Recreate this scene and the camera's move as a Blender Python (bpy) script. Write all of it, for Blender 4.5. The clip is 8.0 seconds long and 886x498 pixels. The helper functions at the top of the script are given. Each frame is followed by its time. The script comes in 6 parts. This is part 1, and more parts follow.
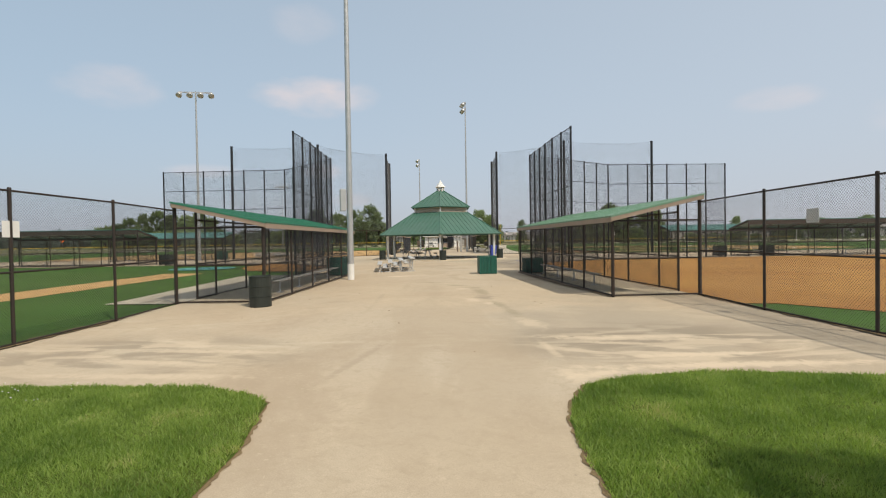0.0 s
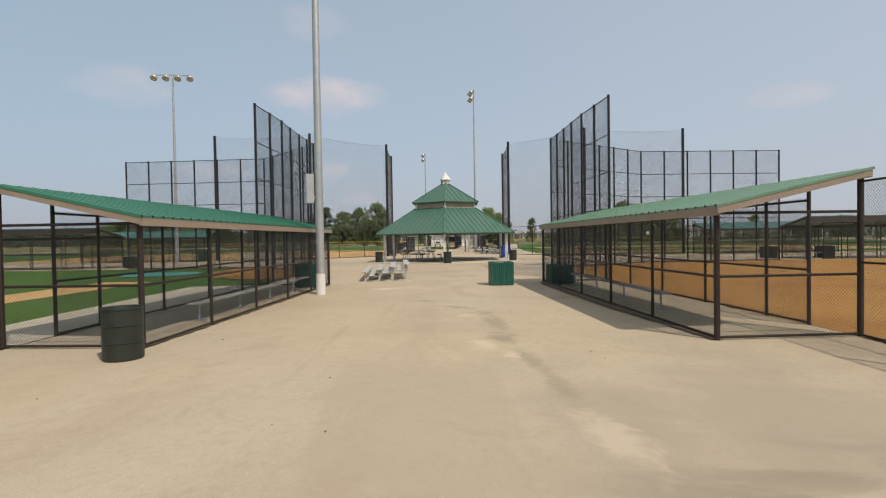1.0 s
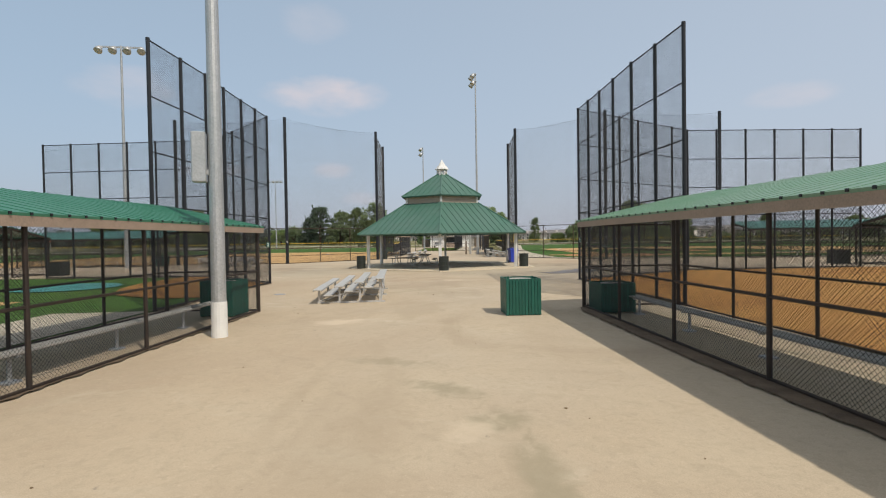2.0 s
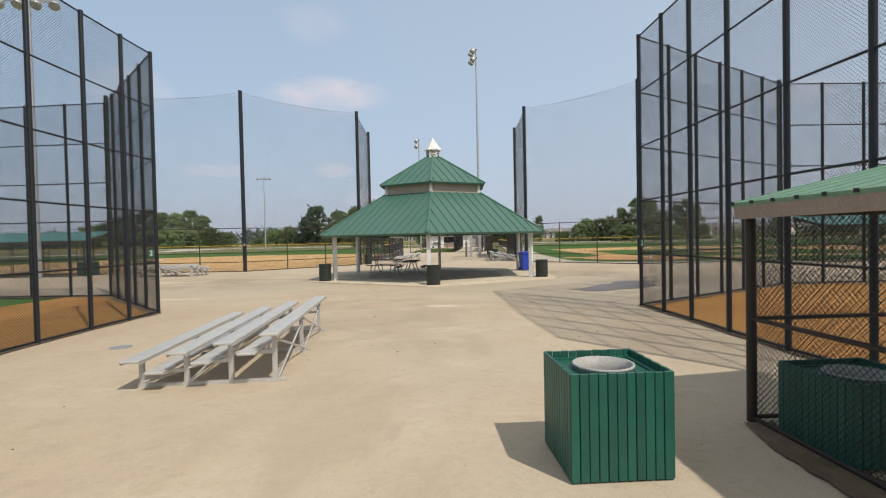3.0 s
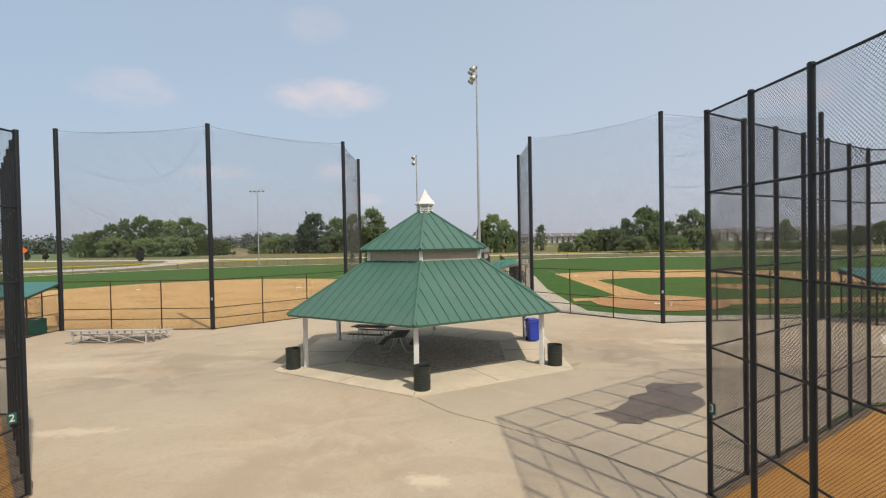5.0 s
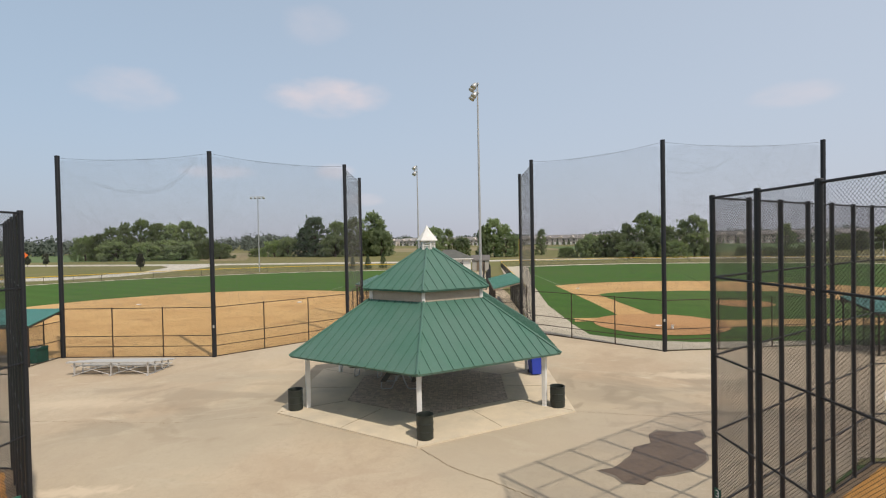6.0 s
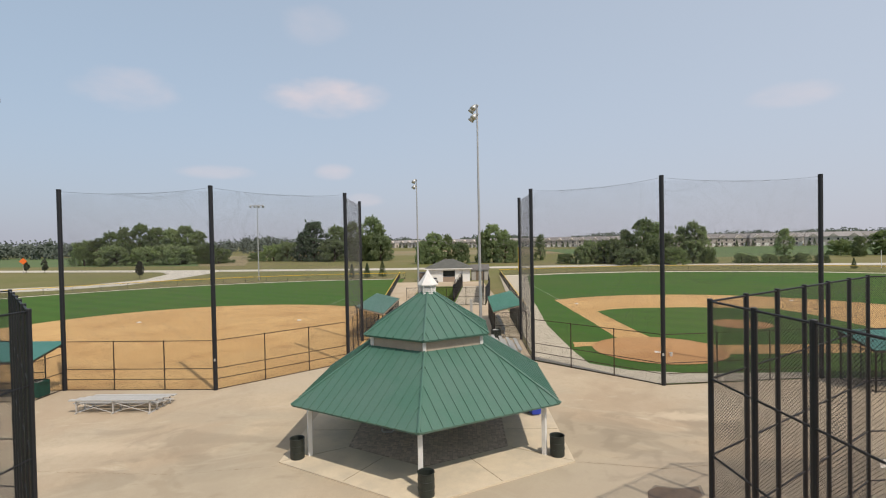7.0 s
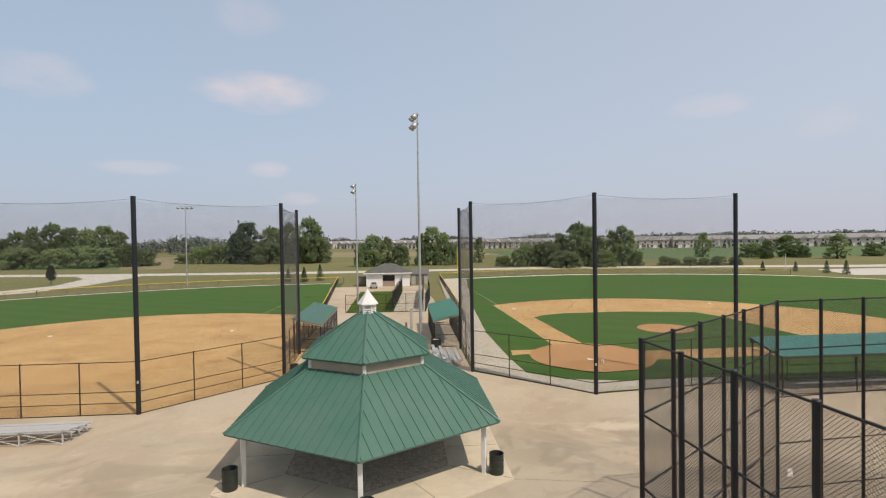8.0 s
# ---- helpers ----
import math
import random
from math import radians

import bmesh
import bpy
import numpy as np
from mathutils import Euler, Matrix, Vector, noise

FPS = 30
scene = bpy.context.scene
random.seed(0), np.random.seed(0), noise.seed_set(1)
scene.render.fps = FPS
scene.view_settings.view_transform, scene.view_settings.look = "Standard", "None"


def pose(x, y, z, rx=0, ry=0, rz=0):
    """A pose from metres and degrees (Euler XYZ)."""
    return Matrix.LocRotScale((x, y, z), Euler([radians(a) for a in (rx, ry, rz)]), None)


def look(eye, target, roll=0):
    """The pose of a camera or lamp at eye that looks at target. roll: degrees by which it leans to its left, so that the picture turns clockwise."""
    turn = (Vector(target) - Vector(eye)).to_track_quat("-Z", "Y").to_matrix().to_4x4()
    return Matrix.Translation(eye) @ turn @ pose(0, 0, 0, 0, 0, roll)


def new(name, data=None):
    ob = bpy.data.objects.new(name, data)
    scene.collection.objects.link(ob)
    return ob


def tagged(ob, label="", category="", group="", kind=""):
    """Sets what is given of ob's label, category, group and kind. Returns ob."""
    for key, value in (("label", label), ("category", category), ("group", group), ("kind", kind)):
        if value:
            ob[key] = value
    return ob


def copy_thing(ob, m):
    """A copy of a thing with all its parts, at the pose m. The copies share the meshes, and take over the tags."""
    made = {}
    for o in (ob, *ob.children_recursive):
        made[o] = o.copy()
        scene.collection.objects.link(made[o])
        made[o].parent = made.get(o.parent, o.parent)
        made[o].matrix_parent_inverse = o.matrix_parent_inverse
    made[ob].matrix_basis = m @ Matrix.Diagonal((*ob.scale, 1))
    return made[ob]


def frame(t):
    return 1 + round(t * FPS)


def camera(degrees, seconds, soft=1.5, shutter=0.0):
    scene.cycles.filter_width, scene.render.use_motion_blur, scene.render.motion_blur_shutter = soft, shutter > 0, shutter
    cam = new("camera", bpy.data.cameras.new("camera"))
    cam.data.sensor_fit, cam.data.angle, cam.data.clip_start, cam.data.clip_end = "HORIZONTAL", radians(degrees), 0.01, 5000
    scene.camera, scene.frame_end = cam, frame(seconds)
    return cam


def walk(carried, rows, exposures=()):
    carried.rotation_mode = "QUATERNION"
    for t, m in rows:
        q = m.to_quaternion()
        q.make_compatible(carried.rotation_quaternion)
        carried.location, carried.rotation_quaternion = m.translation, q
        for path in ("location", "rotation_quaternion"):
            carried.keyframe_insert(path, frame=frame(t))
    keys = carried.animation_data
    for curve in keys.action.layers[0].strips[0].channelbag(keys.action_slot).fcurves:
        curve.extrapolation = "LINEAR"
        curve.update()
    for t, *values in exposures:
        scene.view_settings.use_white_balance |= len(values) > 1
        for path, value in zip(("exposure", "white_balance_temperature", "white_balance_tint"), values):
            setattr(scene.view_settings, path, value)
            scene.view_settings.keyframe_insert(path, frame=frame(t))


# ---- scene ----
cam = camera(82.3, 8.0, 1.15)
PATH = [
    (0, (1.358, -12.829, 1.697), (1.33, -10.829, 1.663), -0.9),
    (0.5, (1.487, -10.208, 1.741), (1.431, -8.209, 1.704), -1.0),
    (1, (1.568, -7.214, 1.813), (1.506, -5.215, 1.773), -0.9),
    (1.5, (1.654, -3.879, 1.884), (1.589, -1.881, 1.843), -1.0),
    (1.7, (1.658, -2.489, 1.884), (1.593, -0.49, 1.845), -0.9),
    (2.8, (1.921, 6.221, 1.847), (1.847, 8.219, 1.808), -1.1),
    (3, (1.954, 7.835, 1.998), (1.881, 9.833, 1.956), -1.2),
    (3.3, (1.978, 10.175, 2.482), (1.908, 12.173, 2.438), -1.1),
    (3.5, (1.998, 11.158, 2.776), (1.928, 13.157, 2.739), -1.1),
    (4, (2.099, 11.81, 3.627), (2.029, 13.808, 3.59), -1.1),
    (4.5, (2.18, 11.919, 4.383), (2.106, 13.917, 4.346), -1.1),
    (4.7, (2.2, 12.013, 4.672), (2.125, 14.011, 4.636), -1.1),
    (5.8, (2.116, 12.141, 6.287), (2.04, 14.139, 6.25), -1.1),
    (6, (2.118, 12.128, 6.699), (2.042, 14.126, 6.663), -1.1),
    (6.5, (2.133, 12.042, 7.743), (2.059, 14.04, 7.707), -1.1),
    (7, (2.092, 11.998, 8.687), (2.02, 13.997, 8.652), -1.1),
    (7.5, (2.058, 12.018, 9.184), (2.085, 14.017, 9.148), -1.0),
    (8, (2.056, 12.085, 9.516), (2.222, 14.078, 9.478), -0.9),
]
walk(cam, [(t, look(eye, target, roll)) for t, eye, target, roll in PATH],
     [(0, 0.03, 6650, 9), (0.5, -0.13, 6650, 10), (1.7, -0.1, 6500, 10), (2.8, 0.01, 6300, 10), (4.0, 0.06, 6480, 11), (6.0, 0.0, 6540, 12), (8.0, -0.03, 6560, 13)])

# ---- world, sun, exposure ----
SUN_TO = Vector((0.655, -0.756, 0)).normalized()
SUN_EL = radians(51.7)
world = bpy.data.worlds.new("world")
scene.world = world
world.use_nodes = True
wn, wl = world.node_tree.nodes, world.node_tree.links
wn.clear()
w_out = wn.new("ShaderNodeOutputWorld")
w_bg = wn.new("ShaderNodeBackground")
w_bg.inputs["Strength"].default_value = 0.10
sky = wn.new("ShaderNodeTexSky")
sky.sky_type = "NISHITA"
sky.sun_disc = False
sky.sun_elevation = SUN_EL
sky.sun_rotation = math.atan2(SUN_TO.x, SUN_TO.y)
sky.altitude = 200
sky.air_density = 1.0
sky.dust_density = 2.5
sky.ozone_density = 2.0


def w_math(kind, a, bb=None, clamp=False):
    nd = wn.new("ShaderNodeMath")
    nd.operation, nd.use_clamp = kind, clamp
    for k, v in enumerate((a, bb)):
        if v is None:
            continue
        if isinstance(v, (int, float)):
            nd.inputs[k].default_value = v
        else:
            wl.new(v, nd.inputs[k])
    return nd.outputs[0]


def w_dot(vec, src):
    nd = wn.new("ShaderNodeVectorMath")
    nd.operation = "DOT_PRODUCT"
    wl.new(src, nd.inputs[0])
    nd.inputs[1].default_value = vec
    return nd.outputs["Value"]


def w_mix(fac, a, bb):
    nd = wn.new("ShaderNodeMix")
    nd.data_type = "RGBA"
    if isinstance(fac, (int, float)):
        nd.inputs["Factor"].default_value = fac
    else:
        wl.new(fac, nd.inputs["Factor"])
    for key, v in ((6, a), (7, bb)):
        if isinstance(v, tuple):
            nd.inputs[key].default_value = (*v, 1)
        else:
            wl.new(v, nd.inputs[key])
    return nd.outputs[2]


# a hazy summer sky: the clear sky under a veil of haze that thickens towards the horizon, with a few faint clouds
coord = wn.new("ShaderNodeTexCoord").outputs["Generated"]
height = w_math("MAXIMUM", w_dot((0, 0, 1), coord), 0.0)
veil = w_math("POWER", w_math("SUBTRACT", 1.0, height, True), 3.0)
veil = w_math("ADD", w_math("MULTIPLY", veil, 0.38), 0.5, True)
haze = w_mix(w_math("POWER", w_math("SUBTRACT", 1.0, height, True), 7.0), (4.7, 6.4, 7.9), (4.45, 4.62, 5.35))
colour = w_mix(veil, sky.outputs[0], haze)
# overhead the haze thins to a pale, nearly neutral white
high = wn.new("ShaderNodeMapRange")
high.interpolation_type = "SMOOTHSTEP"
high.inputs["From Min"].default_value, high.inputs["From Max"].default_value, high.inputs["To Max"].default_value = 0.46, 0.8, 0.85
wl.new(height, high.inputs["Value"])
colour = w_mix(high.outputs["Result"], colour, (5.0, 4.8, 4.5))
# the haze is brighter on the sun's side
glow = w_math("ADD", w_math("MULTIPLY", w_dot((SUN_TO.x, 0, 0.1), coord), 0.5), 0.36, True)
colour = w_mix(w_math("MULTIPLY", glow, 0.68), colour, (6.95, 7.1, 7.75))
puff = wn.new("ShaderNodeTexNoise")
puff.inputs["Scale"].default_value, puff.inputs["Detail"].default_value, puff.inputs["Roughness"].default_value = 13, 5, 0.5
stretch = wn.new("ShaderNodeMapping")
stretch.inputs["Scale"].default_value = (1, 1, 2.2)
wl.new(coord, stretch.inputs["Vector"])
wl.new(stretch.outputs["Vector"], puff.inputs["Vector"])
CLOUDS = [((-0.245, 0.931, 0.27), 0.13, 0.046, 0.7), ((-0.537, 0.804, 0.256), 0.095, 0.045, 0.36), ((0.528, 0.82, 0.219), 0.08, 0.026, 0.34), ((-0.25, 0.89, 0.385), 0.07, 0.045, 0.22),
          ((-0.428, 0.895, 0.129), 0.085, 0.016, 0.35), ((-0.241, 0.961, 0.134), 0.045, 0.02, 0.45), ((-0.189, 0.979, 0.081), 0.05, 0.018, 0.3), ((0.656, 0.734, 0.175), 0.06, 0.035, 0.18)]
for d, wide, tall, amount in CLOUDS:
    d = Vector(d).normalized()
    right = d.cross(Vector((0, 0, 1))).normalized()
    upward = right.cross(d)
    a = w_math("DIVIDE", w_dot(right, coord), wide)
    e = w_math("DIVIDE", w_dot(upward, coord), tall)
    r2 = w_math("ADD", w_math("MULTIPLY", a, a), w_math("MULTIPLY", e, e))
    body = w_math("SUBTRACT", 1.0, r2, True)
    body = w_math("MULTIPLY", body, w_math("GREATER_THAN", w_dot(d, coord), 0.0))
    edge = w_math("ADD", w_math("MULTIPLY", body, 1.3), w_math("MULTIPLY", w_math("SUBTRACT", puff.outputs["Fac"], 0.6), 2.6))
    soft = w_math("MULTIPLY", w_math("MULTIPLY", edge, 0.75, True), w_math("MULTIPLY", body, 1.6, True), True)
    colour = w_mix(w_math("MULTIPLY", soft, amount, True), colour, (7.9, 6.95, 7.0))
wl.new(colour, w_bg.inputs["Color"])
wl.new(w_bg.outputs[0], w_out.inputs["Surface"])

sun_data = bpy.data.lights.new("sun", "SUN")
sun_data.energy, sun_data.angle, sun_data.color = 3.25, radians(0.9), (1.0, 0.915, 0.785)
sun = new("sun", sun_data)
sun.matrix_world = look((0, 0, 60), Vector((0, 0, 60)) - (SUN_TO * math.cos(SUN_EL) + Vector((0, 0, math.sin(SUN_EL)))))
scene.view_settings.exposure = 0.0


# ---- materials ----
def material(name, c1, c2=None, rough=0.7, metal=0.0, scale=4.0, fine=40.0, c3=None, big=0.3, bump=0.15, bump_dist=0.01, per_object=0.0):
    """Two scales of variation: c1 to c2 by a medium noise, c3 by a large one, and fine grain in value and relief."""
    m = bpy.data.materials.new(name)
    m.use_nodes = True
    n, l = m.node_tree.nodes, m.node_tree.links
    b = n["Principled BSDF"]
    b.inputs["Roughness"].default_value = rough
    b.inputs["Metallic"].default_value = metal
    geo = n.new("ShaderNodeNewGeometry")

    def tex(s, detail=4.0, rgh=0.6):
        t = n.new("ShaderNodeTexNoise")
        t.inputs["Scale"].default_value = s
        t.inputs["Detail"].default_value = detail
        t.inputs["Roughness"].default_value = rgh
        l.new(geo.outputs["Position"], t.inputs["Vector"])
        return t

    def ramp(src, lo, hi):
        r = n.new("ShaderNodeMapRange")
        r.inputs["From Min"].default_value, r.inputs["From Max"].default_value = lo, hi
        l.new(src, r.inputs["Value"])
        return r.outputs["Result"]

    def mix(fac, a, bb, kind="MIX"):
        x = n.new("ShaderNodeMix")
        x.data_type, x.blend_type = "RGBA", kind
        if isinstance(fac, (int, float)):
            x.inputs["Factor"].default_value = fac
        else:
            l.new(fac, x.inputs["Factor"])
        for key, v in ((6, a), (7, bb)):
            if isinstance(v, tuple):
                x.inputs[key].default_value = (*v, 1)
            else:
                l.new(v, x.inputs[key])
        return x.outputs[2]

    col = mix(ramp(tex(scale).outputs["Fac"], 0.35, 0.65), c1, c2 or tuple(v * 0.8 for v in c1))
    if c3:
        col = mix(ramp(tex(big, 5.0, 0.65).outputs["Fac"], 0.42, 0.62), col, c3)
    grain = tex(fine, 3.0, 0.7)
    col = mix(0.6, col, mix(ramp(grain.outputs["Fac"], 0.25, 0.75), (0.35, 0.35, 0.35), (0.65, 0.65, 0.65)), "OVERLAY")
    if per_object:
        info = n.new("ShaderNodeObjectInfo")
        hsv = n.new("ShaderNodeHueSaturation")
        mr = n.new("ShaderNodeMapRange")
        mr.inputs["To Min"].default_value, mr.inputs["To Max"].default_value = 1 - per_object, 1 + per_object
        l.new(info.outputs["Random"], mr.inputs["Value"])
        l.new(mr.outputs["Result"], hsv.inputs["Value"])
        l.new(col, hsv.inputs["Color"])
        col = hsv.outputs["Color"]
    l.new(col, b.inputs["Base Color"])
    bp = n.new("ShaderNodeBump")
    bp.inputs["Strength"].default_value, bp.inputs["Distance"].default_value = bump, bump_dist
    l.new(grain.outputs["Fac"], bp.inputs["Height"])
    l.new(bp.outputs["Normal"], b.inputs["Normal"])
    return m


M_ROUGH = material("rough_grass", (0.145, 0.155, 0.055), (0.18, 0.175, 0.07), 0.9, 0, 0.5, 12, (0.2, 0.175, 0.085), 0.03, 0.4, 0.03)
M_TURF = material("mown_turf", (0.051, 0.119, 0.021), (0.057, 0.127, 0.024), 0.9, 0, 0.25, 14, (0.069, 0.122, 0.027), 0.05, 0.4, 0.02)
M_LAWN = material("lawn", (0.12, 0.195, 0.038), (0.105, 0.175, 0.033), 0.9, 0, 3, 40, (0.15, 0.19, 0.05), 0.7, 0.6, 0.03)
M_DIRT = material("infield_dirt", (0.52, 0.335, 0.15), (0.56, 0.365, 0.165), 0.95, 0, 0.4, 20, (0.49, 0.305, 0.132), 0.12, 0.3, 0.01)
M_DIRT2 = material("orange_infield_dirt", (0.39, 0.21, 0.065), (0.43, 0.235, 0.075), 0.95, 0, 0.5, 20, (0.34, 0.172, 0.053), 0.15, 0.3, 0.01)
M_BENCH = material("weathered_plank", (0.36, 0.34, 0.31), (0.42, 0.4, 0.37), 0.75, 0.0, 5, 50)
M_CLAY = material("red_clay", (0.44, 0.245, 0.11), (0.4, 0.215, 0.095), 0.95, 0, 0.8, 20, (0.46, 0.27, 0.13), 0.2, 0.3, 0.01)
M_PAVE = material("limestone_paving", (0.525, 0.42, 0.28), (0.49, 0.385, 0.256), 0.92, 0, 0.6, 90, (0.49, 0.405, 0.29), 0.09, 0.12, 0.006)
M_TARP = material("teal_tarp", (0.03, 0.25, 0.22), (0.04, 0.3, 0.27), 0.4, 0, 2, 10, None, 0.3, 0.4, 0.02)
M_SOIL = material("worn_soil", (0.17, 0.12, 0.07), (0.23, 0.17, 0.095), 0.95, 0, 5, 40, None, 0.3, 0.5, 0.02)
M_WATER = material("puddle_water", (0.13, 0.09, 0.06), (0.15, 0.105, 0.07), 0.3, 0, 1, 3, None, 0.3, 0.0)
M_WATER.node_tree.nodes["Principled BSDF"].inputs["Specular IOR Level"].default_value = 0.17
M_DAMP = material("damp_paving", (0.2, 0.165, 0.125), (0.24, 0.2, 0.15), 0.7, 0, 2, 30, None, 0.3, 0.2, 0.005)
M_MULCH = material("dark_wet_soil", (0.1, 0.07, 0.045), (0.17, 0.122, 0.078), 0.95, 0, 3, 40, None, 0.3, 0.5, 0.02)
M_WALK = material("pale_concrete", (0.52, 0.46, 0.36), (0.48, 0.43, 0.34), 0.9, 0, 1.2, 40, (0.45, 0.40, 0.31), 0.4, 0.2, 0.005)
M_ROAD = material("light_road", (0.55, 0.515, 0.445), (0.5, 0.47, 0.41), 0.9, 0, 0.5, 8, None, 0.1, 0.1)
M_TRACK = material("pale_gravel", (0.66, 0.61, 0.5), (0.6, 0.555, 0.455), 0.9, 0, 0.5, 8, None, 0.1, 0.1)
M_BRICK = material("brick_paver", (0.52, 0.41, 0.32), (0.58, 0.46, 0.36), 0.9, 0, 6, 60, None, 0.1, 0.3, 0.004)
M_BLACK = material("black_coated_steel", (0.008, 0.0095, 0.013), (0.012, 0.013, 0.017), 0.5, 0.0, 5, 60, None, 0.1, 0.1, 0.002)
M_RUSTY = material("brown_black_steel", (0.02, 0.014, 0.011), (0.032, 0.02, 0.014), 0.55, 0.0, 5, 60, None, 0.1, 0.1, 0.002)
M_NET_RAIL = material("rusty_brown_steel", (0.04, 0.024, 0.014), (0.055, 0.032, 0.017), 0.6, 0.0, 5, 60, None, 0.1, 0.1, 0.002)
M_WIRE = material("black_vinyl_wire", (0.012, 0.012, 0.013), (0.017, 0.016, 0.016), 0.5)
M_TWINE = material("net_twine", (0.075, 0.076, 0.078), (0.09, 0.09, 0.09), 0.8)
M_GALV = material("galvanised_steel", (0.42, 0.43, 0.43), (0.5, 0.5, 0.5), 0.5, 0.6, 3, 30, None, 0.2, 0.1, 0.002)
M_ALU = material("aluminium", (0.52, 0.505, 0.475), (0.59, 0.575, 0.545), 0.5, 0.35, 6, 80, None, 0.2, 0.1, 0.001)
M_ROOF = material("green_standing_seam_metal", (0.058, 0.148, 0.108), (0.063, 0.156, 0.114), 0.42, 0.0, 1.5, 30, (0.078, 0.16, 0.125), 0.4, 0.03, 0.001)
M_ROOF_FRESH = material("bright_green_metal", (0.034, 0.178, 0.108), (0.038, 0.188, 0.115), 0.42, 0.0, 1.5, 30, (0.045, 0.19, 0.12), 0.4, 0.03, 0.001)
M_ROOF_TEAL = material("teal_green_metal", (0.034, 0.165, 0.13), (0.042, 0.185, 0.148), 0.35, 0.0, 1.5, 30, (0.05, 0.18, 0.15), 0.4, 0.03, 0.001)
M_ROOF_FADED = material("faded_green_metal", (0.13, 0.262, 0.165), (0.14, 0.275, 0.175), 0.42, 0.0, 1.5, 30, (0.165, 0.275, 0.19), 0.4, 0.03, 0.001)
M_HOUSE_ROOF = material("pale_brown_shingles", (0.28, 0.262, 0.255), (0.245, 0.232, 0.228), 0.9, 0, 1, 10, None, 0.1, 0.2, 0.01, 0.2)
M_FASCIA = material("tan_fascia", (0.33, 0.25, 0.19), (0.29, 0.22, 0.165), 0.7, 0, 3, 40)
M_SOFFIT = material("soffit_boards", (0.2, 0.15, 0.11), (0.16, 0.12, 0.09), 0.8, 0, 3, 40)
M_WHITE = material("white_paint", (0.78, 0.77, 0.73), (0.7, 0.69, 0.66), 0.55, 0, 3, 40, None, 0.2, 0.08, 0.002)
M_BAND = material("beige_siding", (0.42, 0.37, 0.29), (0.38, 0.33, 0.26), 0.75, 0, 3, 40)
M_BARREL = material("black_green_barrel", (0.017, 0.022, 0.018), (0.024, 0.03, 0.024), 0.5, 0, 4, 50)
M_SLAT = material("green_painted_slat", (0.01, 0.084, 0.06), (0.013, 0.098, 0.069), 0.5, 0, 5, 60, None, 0.2, 0.1, 0.003, 0.14)
M_BLUE = material("blue_plastic", (0.02, 0.05, 0.42), (0.025, 0.06, 0.46), 0.4, 0, 3, 40)
M_TABLE = material("brown_plank", (0.16, 0.12, 0.088), (0.19, 0.145, 0.105), 0.7, 0, 6, 60)
M_SOFFIT_SHADE = material("shaded_soffit_brown", (0.045, 0.034, 0.028), (0.06, 0.045, 0.035), 0.7, 0, 6, 60)
M_WOODS = material("far_woods", (0.09, 0.11, 0.09), (0.1, 0.122, 0.098), 0.95, 0, 0.02, 0.3, (0.08, 0.1, 0.085), 0.01, 0.1, 0.01)
M_LEAF_DARK = material("dark_leaves", (0.045, 0.05, 0.034), (0.055, 0.06, 0.04), 0.8, 0, 0.6, 8)
M_LINER = material("grey_liner", (0.42, 0.41, 0.38), (0.36, 0.35, 0.33), 0.6, 0, 6, 40)
M_YELLOW = material("yellow_plastic", (0.75, 0.5, 0.03), (0.7, 0.45, 0.03), 0.5, 0, 2, 20)
M_ORANGE = material("orange_sign", (0.8, 0.16, 0.02), (0.75, 0.14, 0.02), 0.6)
M_SHINGLE_DARK = material("charcoal_shingles", (0.105, 0.108, 0.1), (0.13, 0.132, 0.122), 0.9, 0, 1, 10, None, 0.1, 0.2, 0.01)
M_BARK = material("bark", (0.09, 0.07, 0.05), (0.06, 0.045, 0.035), 0.95, 0, 5, 30, None, 0.2, 0.6, 0.02)
# leaf colour lifted and greyed to carry the distance haze
M_LEAF = material("leaves", (0.195, 0.24, 0.125), (0.23, 0.275, 0.14), 0.75, 0, 0.4, 8, (0.16, 0.205, 0.115), 0.12, 0.1, 0.01, 0.25)
M_LEAF_DEEP = material("deep_green_leaves", (0.1, 0.142, 0.096), (0.118, 0.16, 0.102), 0.8, 0, 0.4, 8, (0.085, 0.122, 0.085), 0.12, 0.1, 0.01, 0.15)
M_LEAF2 = material("far_leaves", (0.105, 0.135, 0.08), (0.12, 0.15, 0.085), 0.85, 0, 0.2, 2, (0.09, 0.12, 0.07), 0.03, 0.1, 0.01, 0.2)


def translucent(mat, share, tint):
    """Lets part of the light through a leaf."""
    n, l = mat.node_tree.nodes, mat.node_tree.links
    out = n["Material Output"]
    surf = n["Principled BSDF"]
    t = n.new("ShaderNodeBsdfTranslucent")
    hue = n.new("ShaderNodeMix")
    hue.data_type, hue.blend_type = "RGBA", "MULTIPLY"
    hue.inputs["Factor"].default_value = 1.0
    l.new(surf.inputs["Base Color"].links[0].from_socket, hue.inputs[6])
    hue.inputs[7].default_value = (*tint, 1)
    l.new(hue.outputs[2], t.inputs["Color"])
    x = n.new("ShaderNodeMixShader")
    x.inputs["Fac"].default_value = share
    l.new(surf.outputs[0], x.inputs[1])
    l.new(t.outputs[0], x.inputs[2])
    l.new(x.outputs[0], out.inputs["Surface"])


